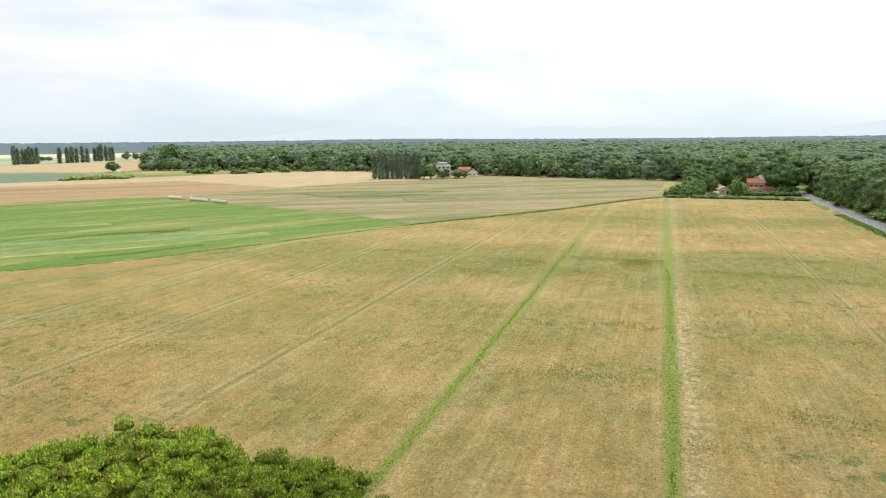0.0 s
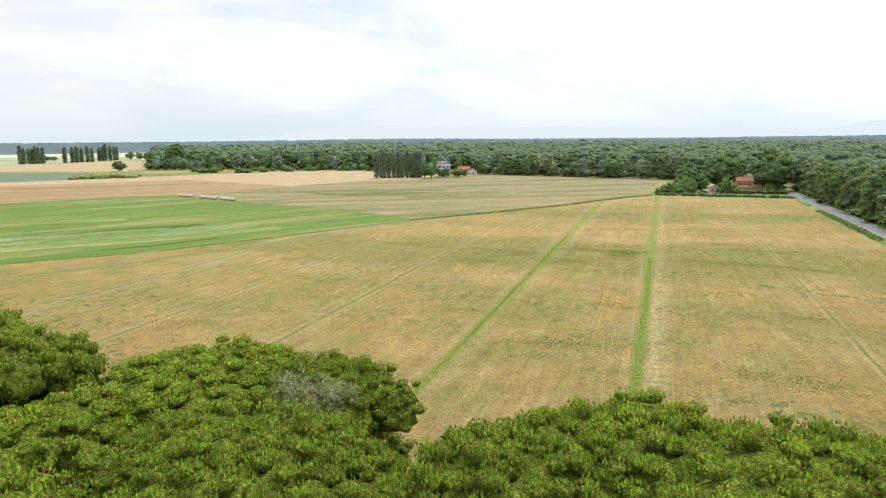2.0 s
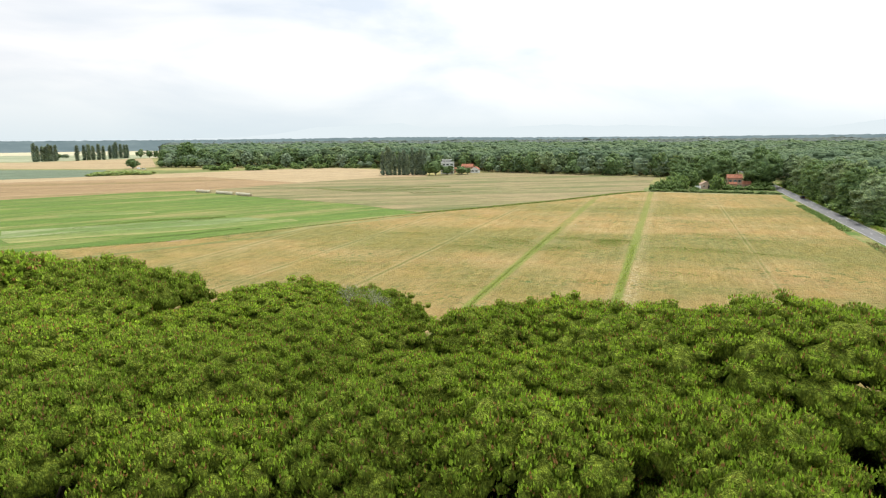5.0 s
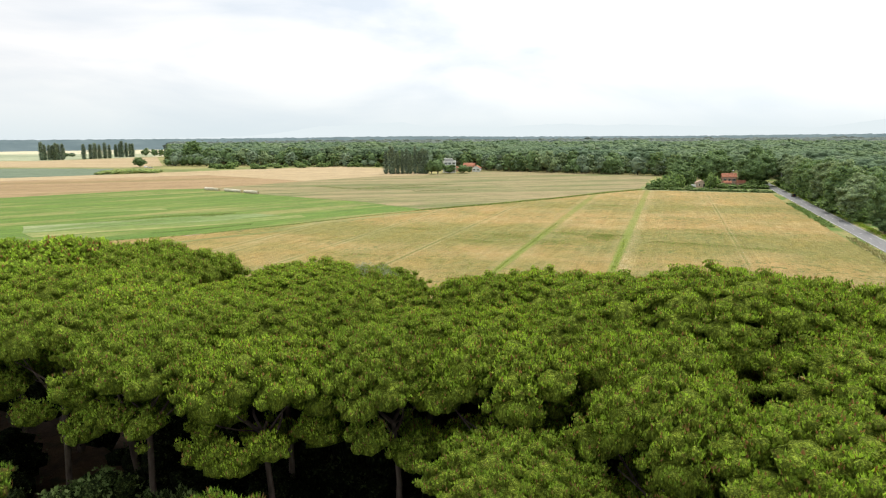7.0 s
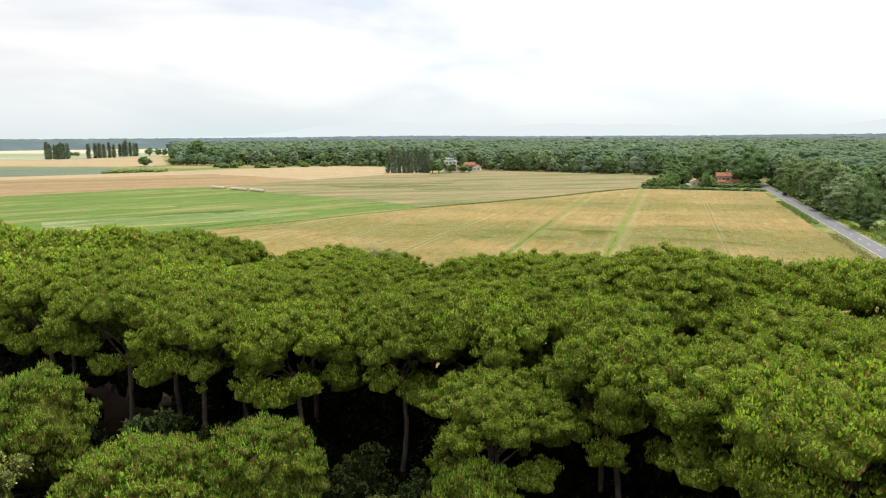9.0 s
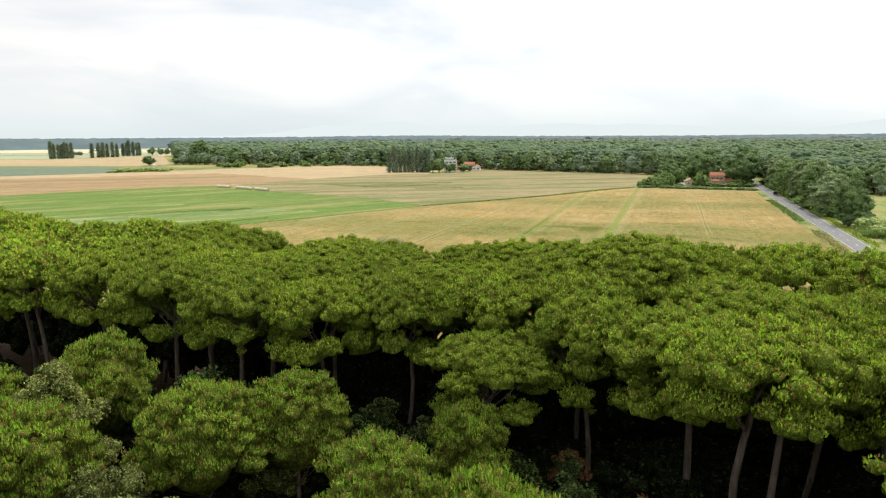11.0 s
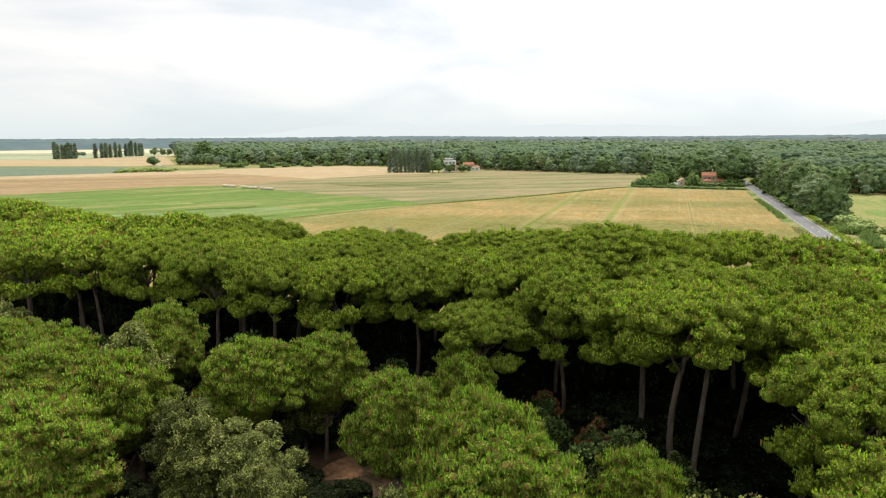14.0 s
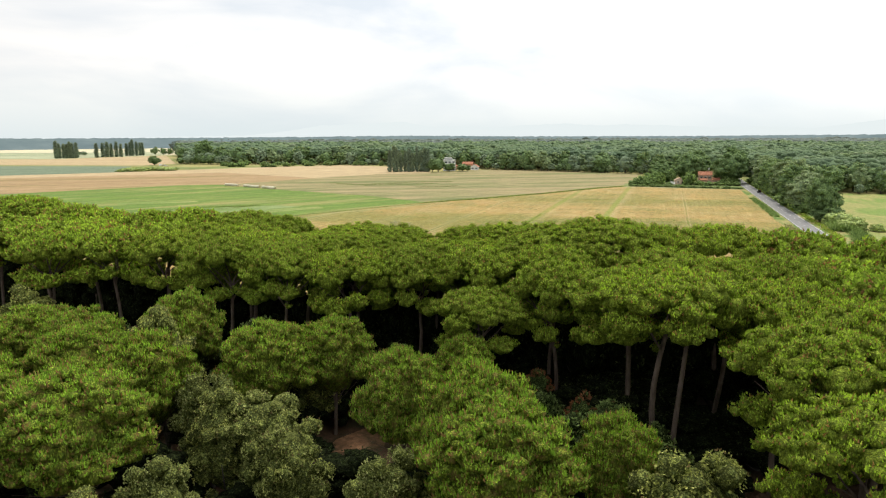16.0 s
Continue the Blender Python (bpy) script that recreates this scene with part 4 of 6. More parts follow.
# evergreen scrub under the pines, coloured dark for shade, closes the wood from below
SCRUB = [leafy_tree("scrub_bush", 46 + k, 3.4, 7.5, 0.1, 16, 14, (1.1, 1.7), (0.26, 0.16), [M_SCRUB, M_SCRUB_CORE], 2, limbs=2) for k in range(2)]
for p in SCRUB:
    tagged(p, "evergreen scrub coloured dark for the shade of the pines", "bush", "scrub under the pines")
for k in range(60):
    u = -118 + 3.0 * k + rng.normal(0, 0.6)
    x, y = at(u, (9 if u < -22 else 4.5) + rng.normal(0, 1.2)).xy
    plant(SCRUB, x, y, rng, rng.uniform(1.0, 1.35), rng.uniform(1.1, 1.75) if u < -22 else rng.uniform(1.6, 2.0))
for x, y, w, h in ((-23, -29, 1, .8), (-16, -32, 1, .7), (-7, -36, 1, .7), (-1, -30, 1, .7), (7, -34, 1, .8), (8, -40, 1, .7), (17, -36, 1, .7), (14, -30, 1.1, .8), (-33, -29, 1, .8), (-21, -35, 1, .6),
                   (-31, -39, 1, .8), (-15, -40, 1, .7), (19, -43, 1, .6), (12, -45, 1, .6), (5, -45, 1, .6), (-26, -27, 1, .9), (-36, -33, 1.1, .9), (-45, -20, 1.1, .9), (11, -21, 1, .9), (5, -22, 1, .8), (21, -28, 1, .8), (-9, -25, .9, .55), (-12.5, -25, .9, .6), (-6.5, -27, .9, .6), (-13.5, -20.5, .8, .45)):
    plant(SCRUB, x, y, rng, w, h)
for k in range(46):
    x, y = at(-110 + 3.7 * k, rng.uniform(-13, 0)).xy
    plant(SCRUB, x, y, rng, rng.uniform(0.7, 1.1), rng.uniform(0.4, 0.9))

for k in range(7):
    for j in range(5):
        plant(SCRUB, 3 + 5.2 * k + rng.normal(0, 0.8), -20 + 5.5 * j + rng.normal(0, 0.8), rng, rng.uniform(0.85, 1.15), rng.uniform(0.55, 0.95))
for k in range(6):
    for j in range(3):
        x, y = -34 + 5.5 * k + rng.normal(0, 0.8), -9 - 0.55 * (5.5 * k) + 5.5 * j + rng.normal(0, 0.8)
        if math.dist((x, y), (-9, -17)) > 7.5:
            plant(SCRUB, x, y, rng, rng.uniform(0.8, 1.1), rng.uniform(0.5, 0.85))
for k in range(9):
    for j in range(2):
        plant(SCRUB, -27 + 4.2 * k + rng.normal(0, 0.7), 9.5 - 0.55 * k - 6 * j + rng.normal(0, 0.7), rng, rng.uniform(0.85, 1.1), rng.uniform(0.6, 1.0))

YOUNG = [young_pine(31, 4.6, 14.0, 4.6), young_pine(32, 4.5, 14.0, 4.2), young_pine(33, 4.7, 14.0, 4.9)]
for p in YOUNG:
    tagged(p, "younger pine with a rounded yellow-green crown", "tree", "young pines of the clearing")
for x, y, top, reach in ((-28.6, -9.5, 15, 4.2), (-17.6, -17.5, 13.9, 4.6), (-11.8, -13.2, 13.2, 4.2), (-3.7, -26.5, 14.1, 4.2), (1.8, -17.5, 12.5, 3.0), (2.4, -33, 15.2, 4.4),
                         (3.6, -38.5, 14.6, 5.4), (-37.4, -14, 14.2, 4.8), (-33.5, -21, 14.4, 5), (-26.8, -23, 14.6, 4.2), (-27.5, -33.5, 14.8, 6), (12.1, -35.5, 12.3, 3.4),
                         (-45, -10, 13.5, 5), (-40, -27, 14, 5), (-52, -18, 14, 5), (-36, -40, 14, 5)):
    plant(YOUNG, x, y, rng, reach / 4.8, top / 14.0)

OAKS = [leafy_tree("holm_oak", 41 + k, 3.4, 10.0, 1.2, 58, 52, (0.5, 1.05), (0.16, 0.105), blades=3) for k in range(3)]
for p in OAKS:
    tagged(p, "grey-green holm oak with a dense small-leaved crown", "tree", "holm oaks of the clearing")
for x, y, top, reach in ((-14.2, -29.0, 11.7, 3.5), (-18.2, -28, 11.0, 2.8), (-11.8, -33.0, 10.8, 2.7), (-3.8, -36.5, 10, 2.8), (-28, -17, 14.6, 3.4), (-21, -24, 11, 2.6), (-19.5, -38, 10, 2.6),
                         (-22.5, -41, 9.5, 2.4), (15.6, -40.5, 12.0, 3.4), (-54.5, 3.4, 12.4, 3.7), (-44, -1, 8.5, 3), (-10, -40.5, 8.6, 2.6),
                         (-4, -13, 7.5, 2.4), (6, -29, 7, 2.6), (-14, -12, 7.5, 2.6), (20, -31, 6, 2.6)):
    plant(OAKS, x, y, rng, 1.15 * reach / 3.4, top / 10.0)
LAUREL = [leafy_tree("evergreen_shrub", 57 + k, 3.4, 10.0, 1.0, 40, 30, (0.6, 1.15), (0.26, 0.15), [M_LAUREL, M_LAUREL_CORE], 3) for k in range(2)]
for p in LAUREL:
    tagged(p, "dark glossy evergreen shrub at the foot of the pines", "shrub", "evergreen shrubs of the clearing")
for x, y, top, reach in ((-20.6, -10.2, 12.4, 3.4), (-14.0, -9.8, 12.0, 2.3), (12.8, -28.6, 10.5, 3.6), (8.8, -20, 8.6, 2.6), (16.5, -31, 8.4, 3.0), (9.5, -26.5, 8.2, 2.8), (-7.5, -8.5, 7.6, 2.4), (-25, -5.5, 8.5, 2.6),
                         (2.5, -12.5, 6.8, 2.6), (19.5, -33, 6.5, 2.6), (-46, 2, 9, 3), (-40, 1, 8.5, 3), (-33, -2, 8, 3), (-36, 3, 9, 3), (-29, -4.5, 8.5, 2.8), (-1.5, -9.5, 8, 2.4), (5.5, -16, 8.2, 2.4), (14, -24, 9, 2.6), (17.5, -27, 8, 2.4), (-23.6, -2.5, 9.4, 3.3), (-17, -5.2, 9.8, 2.0), (-6.2, -6, 8.2, 2.4)):
    plant(LAUREL, x, y, rng, reach / 3.4, top / 10.0)
# the clearing goes on between the two woods
LOW = [young_pine(34, 4.6, 14.0, 4.6, 16, 2.5)]
tagged(LOW[0], "younger pine with a rounded yellow-green crown", "tree", "young pines of the clearing")
for x, y, top, reach in ((-47, -57, 12, 4.6), (-34, -59, 12, 4.6), (-21, -57, 11.5, 4.4), (-9, -60, 12, 4.6), (9, -58, 11.5, 4.4), (18, -60, 12, 4.6), (-58, -52, 12, 5), (-28, -65, 12, 4.6), (3, -66, 11, 4.2)):
    plant(LOW, x, y, rng, reach / 4.8, top / 14.0)
for x, y, top, reach in ((-40, -51, 8, 2.8), (-29, -49, 7.5, 2.8), (-14, -50, 7.5, 2.6), (-3, -51, 7.5, 2.8), (14, -51, 7.5, 2.6), (-15, -64, 9, 3), (-40, -66, 9, 3), (-52, -46, 8, 3)):
    plant(LAUREL, x, y, rng, reach / 3.4, top / 10.0)
RUST = [leafy_tree("withered_shrub", 44, 1.5, 9.4, 6.0, 12, 30, (0.35, 0.62), (0.24, 0.14), [M_RUST, M_LAUREL_CORE])]
tagged(RUST[0], "half-dead shrub with rusty withered leaves", "shrub")
plant(RUST, 8.9, -18.6, rng, 0.9, 1.0)
plant(RUST, 11.4, -26.2, rng, 0.9, 1.05)


def bare_top(seed):
    """A thin, nearly leafless tree that reaches up between the pines."""
    r = np.random.default_rng(seed)
    ob = tagged(new("bare_tree"), "thin grey nearly leafless tree among the pines", "tree")
    stem = bent(r, (0, 0, -0.3), (0.2, 0.1, 17.2), 0.3, 6)
    part("trunk", limb_mesh("trunk", stem, np.linspace(0.2, 0.07, 6), M_BARK_GREY, 7), None, ob)
    heap = Heap()
    for k in range(12):
        w = k * 2.4 + r.uniform(-0.2, 0.2)
        far = 0.6 + 2.3 * (k % 4) / 3
        tip = np.array([far * math.cos(w), far * math.sin(w), 18.5 - 0.45 * far + r.uniform(-0.3, 0.3)])
        part("limb", limb_mesh("limb", bent(r, stem[-2] + (0, 0, r.uniform(0, 2.5)), tip, 0.15, 4), np.linspace(0.05, 0.012, 4), M_BARK_GREY, 5), None, ob)
        p, n = shell(r, tip, np.array([0.85, 0.85, 0.75]), 52, -0.7)
        p = tip + (p - tip) * r.uniform(0.35, 1.0, (len(p), 1))
        sprays(heap, r, p, n, 3, 0.3, 0.03, 0.9, 0.4, 0, True)
    part("crown", heap.mesh("crown", M_TWIG), None, ob)
    return ob


bare_top(45).matrix_basis = Matrix.Translation((-6.7, 16.6, 0))

# ---- trees of the plain ----
BROAD = [leafy_tree("broadleaf_tree", 51, 7.5, 17, 0.4, 70, 22, (1.1, 2.1), (0.5, 0.32), [M_BROAD, M_BROAD_CORE], 3), leafy_tree("broadleaf_tree", 52, 6.0, 19, 0.6, 64, 22, (1.1, 2.0), (0.5, 0.32), [M_BROAD, M_BROAD_CORE], 3)]
SILVER = [leafy_tree("silver_poplar", 53, 6.0, 20, 0.4, 66, 24, (1.0, 1.9), (0.45, 0.3), [M_SILVER, M_SILVER_CORE], 3)]
for p in BROAD:
    tagged(p, "tall dense dark green broad-leaved tree", "tree", "trees along the road")
tagged(SILVER[0], "tall poplar with silvery green leaves", "tree", "trees along the road")
plant(BROAD[:1], *at(78.6, 198).xy, rng, 0.8, 0.98, 0.5)
for u, s, top in ((78, 226, 16), (80, 240, 17), (79, 256, 19), (82, 268, 21), (79, 284, 20), (80, 300, 21), (78, 318, 18), (80, 336, 19), (79, 356, 20), (80, 376, 19), (79, 398, 20)):
    plant(SILVER if (s // 7) % 3 else BROAD, *at(u, s).xy, rng, 1.22, top / 20)
for x, y, top, reach in ((180, 347, 22.5, 8.5), (190, 356, 20, 6), (161, 364, 21, 8), (150, 388, 16, 7), (176, 392, 23, 9), (192, 376, 20, 7), (141, 364, 11, 6), (200, 392, 22, 7)):
    plant(BROAD, x, y, rng, 1.12 * reach / 6.8, top / 18)

POPLARS = [poplar(61), poplar(62, 21.0, 1.7)]
for p in POPLARS:
    tagged(p, "tall slender dark green poplar", "tree", "rows of poplars")
for k in range(11):
    plant(POPLARS, -53 + 3.5 * k + rng.normal(0, 0.5), 511 + rng.normal(0, 1.5), rng, rng.uniform(1.15, 1.6), rng.uniform(0.8, 1.12))
for x0, y0, x1, y1, n in ((-591, 917, -571, 934, 7), (-551, 952, -551, 952, 1), (-551, 975, -532, 994, 5), (-550, 1050, -550, 1050, 1), (-543, 1048, -533, 1074, 5)):
    for k in range(n):
        f = k / max(n - 1, 1)
        plant(POPLARS, x0 + (x1 - x0) * f + rng.normal(0, 0.6), y0 + (y1 - y0) * f + rng.normal(0, 1.5), rng, rng.uniform(1.9, 2.4), rng.uniform(1.02, 1.25))
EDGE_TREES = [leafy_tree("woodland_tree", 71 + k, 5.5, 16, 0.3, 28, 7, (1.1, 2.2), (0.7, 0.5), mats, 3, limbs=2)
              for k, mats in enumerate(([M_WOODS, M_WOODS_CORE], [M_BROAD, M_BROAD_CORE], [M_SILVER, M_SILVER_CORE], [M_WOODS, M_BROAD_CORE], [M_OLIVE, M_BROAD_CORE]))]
for p in EDGE_TREES:
    tagged(p, "leafy woodland tree at the edge of the wood", "tree", "trees of the wood's edge")


def row(a, b, gap, deep, low, high, kinds, wide=1.0):
    n = int(math.dist(a, b) / gap)
    for k in range(n + 1):
        f = k / max(n, 1)
        for d in range(deep):
            w = Vector((b[1] - a[1], a[0] - b[0])).normalized() * -(d * gap * 1.1)
            x, y = a[0] + (b[0] - a[0]) * f + w.x + rng.normal(0, gap * 0.25), a[1] + (b[1] - a[1]) * f + w.y + rng.normal(0, gap * 0.25)
            top = rng.uniform(low, high)
            plant(kinds, x, y, rng, wide * top / 17 * rng.uniform(0.85, 1.2), top / 16)


row((42, 552), (160, 472), 11, 2, 12, 19, EDGE_TREES + EDGE_TREES[2:3] * 2, 1.25)
row((160, 472), (186, 412), 9, 1, 15, 20, EDGE_TREES)
row((-66, 640), (42, 560), 9, 1, 14, 18, EDGE_TREES)
row((-318, 708), (-66, 648), 15, 1, 9, 19, EDGE_TREES, 1.5)
row((-300, 730), (-120, 690), 15, 1, 15, 23, EDGE_TREES, 1.4)
row((205, 283), (330, 260), 9, 2, 13, 17, EDGE_TREES)
for x, y, w, h in ((-519, 1090, 1.3, 0.95), (-507, 1096, 1.2, 0.8), (-497, 1100, 1.1, 0.75), (-486, 1110, 1.2, 0.8), (-640, 1080, 1.3, 0.5), (-655, 1085, 1.3, 0.5), (-672, 1085, 1.4, 0.5)):
    plant(EDGE_TREES, x, y, rng, w, h)
# low growth closes the foot of the woods
row((42, 547), (160, 466), 5.5, 1, 5, 8, EDGE_TREES, 1.7)
row((-318, 702), (-66, 640), 11, 1, 3, 8, EDGE_TREES, 1.9)
row((205, 279), (330, 256), 7, 1, 5, 8, EDGE_TREES, 1.7)
plant(BROAD[:1], -333, 668, rng, 0.95, 0.64)
for k in range(6):
    plant(EDGE_TREES[:1] + EDGE_TREES[3:4], -301 + 8.5 * k + rng.normal(0, 1), 687 + rng.normal(0, 2), rng, rng.uniform(1.0, 1.3), rng.uniform(0.65, 0.8))
plant(BROAD[1:], -298, 726, rng, 1.7, 1.45)
plant(BROAD[1:], -318, 715, rng, 1.2, 0.95)
plant(EDGE_TREES[1:2], -312, 690, rng, 0.9, 0.5)
for x, y, w, h in ((-14.5, 506, 1.1, 0.75), (-9.0, 503, 1.15, 0.82), (0.2, 508, 1.1, 0.5), (12.4, 512, 0.95, 0.45), (17, 515, 0.6, 0.36), (10.5, 524, 0.6, 0.36), (13, 528, 0.5, 0.3), (37, 548, 0.9, 0.6)):
    plant(EDGE_TREES[1:2], x, y, rng, w, h)
BUSHES = [leafy_tree("bush", 81 + k, 3.4, 5.5, 0.2, 20, 9, (0.9, 1.5), (0.6, 0.4), [M_BUSH, M_BUSH_CORE], 3, limbs=2, sit=0.32) for k in range(2)]
for p in BUSHES:
    tagged(p, "dense bright green bush", "bush", "bushes round the farm")
for x, y, w, h in ((117, 337, 1.0, 0.9), (120.5, 338, 1.15, 1.2), (125.5, 340, 1.2, 1.55), (130.5, 342, 1.2, 1.75), (135, 344, 0.9, 1.5), (123.5, 336, 1.0, 0.9), (128.5, 337, 1.1, 1.1), (138, 335, 0.8, 0.45), (131, 350, 1.3, 1.9), (140, 360, 1.2, 1.9), (148, 362, 1.2, 1.8)):
    plant(BUSHES, x, y, rng, w, h)
for x, y, w, h in ((153, 341, 1.3, 1.6), (173, 339.5, 0.8, 0.75), (158, 338, 1.0, 0.6), (163, 337, 1.1, 0.55), (169, 336, 1.0, 0.5), (174, 335, 1.0, 0.5), (179, 333, 1, .5), (177, 343, 1.4, 1.0), (182, 346, 1.3, 1.1), (183, 356, 1.4, 1.3)):
    plant(BUSHES, x, y, rng, w, h)
for k in range(15):
    f = k / 14
    plant(BUSHES, 113 + 55 * f + rng.normal(0, 0.6), 332.5 - 22.5 * f + rng.normal(0, 0.8), rng, rng.uniform(0.6, 0.95), rng.uniform(0.22, 0.4))
for k in range(12):
    plant(BUSHES, -250 + 16 * k + rng.normal(0, 3), 662 - 2.4 * k + rng.normal(0, 4), rng, rng.uniform(0.8, 1.6), rng.uniform(0.7, 1.2))
for k in range(26):
    plant(BUSHES, *at(77.2 + rng.uniform(0, 1.6), 222 + 7 * k + rng.normal(0, 1)).xy, rng, rng.uniform(1.0, 1.5), rng.uniform(0.7, 1.3))
M_BANK_CORE = inner("reedy_bush_leaves", (0.28, 0.36, 0.13), (0.36, 0.45, 0.17), (0.44, 0.53, 0.22), 1.2, (0.3, 0.34, 0.14), 0.66, 0.05, 0.24, 0.9)
BANK = [leafy_tree("bush", 84 + k, 3.4, 5.5, 0.2, 24, 11, (1.0, 1.6), (0.5, 0.3), [M_REED_DARK, M_BANK_CORE], 3, limbs=2, sit=0.3) for k in range(2)]
for p in BANK:
    tagged(p, "low light green bush on a field bank", "bush", "bushes on the field bank")
for k in range(40):
    f = rng.uniform(0, 1)
    plant(BANK, -302 + 40 * f + rng.normal(0, 0.8), 534 + 15 * f + rng.normal(0, 5), rng, rng.uniform(1.1, 1.8), rng.uniform(0.35, 0.55) + 1.2 * f * (1 - f))
for x, y, w, h in ((-228, 617, 1.7, 0.9), (-219, 619, 1.5, 1.3), (-192, 611, 1.4, 1.2), (-185, 612, 1.6, 0.8), (-172, 622, 1.3, 0.9), (-245, 640, 1.2, 0.9), (-150, 632, 1.6, 1.0), (-130, 640, 1.4, 1.1)):
    plant(BUSHES, x, y, rng, w, h)
for u, s, w in ((80.5, 186, 1.1), (84, 182, 1.0), (86, 176, 0.8), (82, 178, 0.8), (90, 172, 0.7), (83, 188, 1.1), (86, 184, 0.9), (81, 172, 0.9)):
    plant(BANK, *at(u, s).xy, rng, w, 0.8 * w)
for u, s, w, h in ((77.4, 195, 1.0, 0.75), (80.6, 194.5, 1.1, 0.9), (82, 197.5, 1.0, 0.9), (79.2, 192.8, 0.9, 0.6), (82.5, 201, 1.1, 1.0)):
    plant(EDGE_TREES[1:2], *at(u, s).xy, rng, 0.62 * w, 0.42 * h)


# ---- far woods ----
def in_woods(x, y):
    line = ((-330, 745), (-66, 660), (42, 575), (160, 490), (200, 420), (212, 300), (700, 215))
    for (ax, ay), (bx, by) in zip(line, line[1:]):
        if ax <= x < bx:
            return y > ay + (by - ay) * (x - ax) / (bx - ax)
    if x >= 700:
        return y > 215
    return x > -330 - (y - 745) * 0.42 and y > 745


heap = Heap()
wr = np.random.default_rng(5)
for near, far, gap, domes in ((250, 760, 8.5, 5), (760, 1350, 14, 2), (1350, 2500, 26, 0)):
    y = near - 60
    while y < far + 60:
        half = 0.80 * (y + 80)
        x = -half
        while x < half:
            px, py = x + wr.normal(0, gap * 0.25), y + wr.normal(0, gap * 0.25)
            d = math.hypot(px, py)
            u, s = rows_of(px, py)
            if near <= d < far and in_woods(px, py) and not (63 < u < 78 and s < 800):
                top = 14.3 + wr.normal(0, 0.9) + min(6, d * 0.003) + 2.5 * noise.noise(Vector((px, py, 0)) * 0.011) + (3.0 if wr.random() < 0.03 else 0)
                r = gap * wr.uniform(0.6, 0.95)
                radii = np.array([r, r, 1.0 + r * 0.4])
                c = np.array([px, py, top - radii[2]])
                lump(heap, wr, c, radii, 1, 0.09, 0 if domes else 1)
                # the domes of its boughs, which share the crown's outline
                for k in range(domes):
                    w, f = k * 2.39996 + wr.uniform(0, 1), 0.72 * math.sqrt((k + 0.3) / domes)
                    b = c + radii * (f * math.cos(w), f * math.sin(w), math.sqrt(1 - f * f) * 0.88)
                    lump(heap, wr, b, radii * wr.uniform(0.3, 0.46), 1, 0.12, 0)
            x += gap
        y += gap
tagged(new("far_woods", heap.mesh("far_woods", [M_CANOPY, M_HAZEWOOD])), "wide dark green mixed wood reaching the horizon", "woods", kind="stuff")

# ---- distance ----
# the hills glow: haze and daylight are put into their emission colour
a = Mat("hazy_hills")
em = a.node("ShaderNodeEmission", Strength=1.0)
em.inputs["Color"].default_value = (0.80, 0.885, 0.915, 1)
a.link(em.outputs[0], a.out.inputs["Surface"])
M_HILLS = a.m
# the distant wood glows too, its haze mixed into a blue-grey emission
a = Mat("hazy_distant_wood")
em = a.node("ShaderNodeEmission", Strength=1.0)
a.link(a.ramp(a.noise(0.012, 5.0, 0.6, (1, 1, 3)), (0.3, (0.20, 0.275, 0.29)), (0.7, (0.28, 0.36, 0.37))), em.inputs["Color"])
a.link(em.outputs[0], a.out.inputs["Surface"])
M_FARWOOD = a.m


def ridge(name, dist, profile, material, deep, label, rough, count=260):
    """A far range: a long low ridge with a broken crest. profile: bearing in degrees and height."""
    rr = np.random.default_rng(len(name))
    verts, tris = [], []
    b = np.linspace(profile[0][0], profile[-1][0], count)
    h = np.interp(b, [p[0] for p in profile], [p[1] for p in profile]) + rr.normal(0, rough, count)
    for w, z in zip(b, h):
        d = (math.sin(radians(w)), math.cos(radians(w)))
        verts += [(d[0] * dist, d[1] * dist, -5), (d[0] * (dist + deep * 0.5), d[1] * (dist + deep * 0.5), max(z, 0)), (d[0] * (dist + deep), d[1] * (dist + deep), -5)]
    for k in range(count - 1):
        i = 3 * k
        tris += [(i, i + 3, i + 4), (i, i + 4, i + 1), (i + 1, i + 4, i + 5), (i + 1, i + 5, i + 2)]
    return tagged(new(name, mesh_of(name, verts, tris, material)), label, "backdrop", kind="structure")


ridge("backdrop_hills", 4300, ((-34, 30), (-22, 34), (-17, 42), (-14, 66), (-11, 104), (-7, 116), (-4, 128), (-1.5, 92), (1, 98), (4, 86), (6, 100), (10, 112), (13, 96), (15, 104), (20, 90), (22, 78), (25, 84), (29, 70), (34, 120), (40, 100)), M_HILLS, 300, "pale hills with haze in their glow colour", 1.5)
ridge("backdrop_wood", 2900, ((-46, 27), (-38, 28), (-20, 28), (-12, 30), (-4, 34), (6, 29), (20, 28), (30, 31), (40, 33)), M_FARWOOD, 200, "wood on the horizon in a glowing blue-grey haze colour", 0.8, 420)

ridge("backdrop_wood_west", 1950, ((-46, 21), (-40, 22), (-34, 21), (-28, 22), (-22, 23), (-15, 22)), M_FARWOOD, 120, "wood beyond the western fields in a glowing blue-grey haze colour", 0.6, 300)


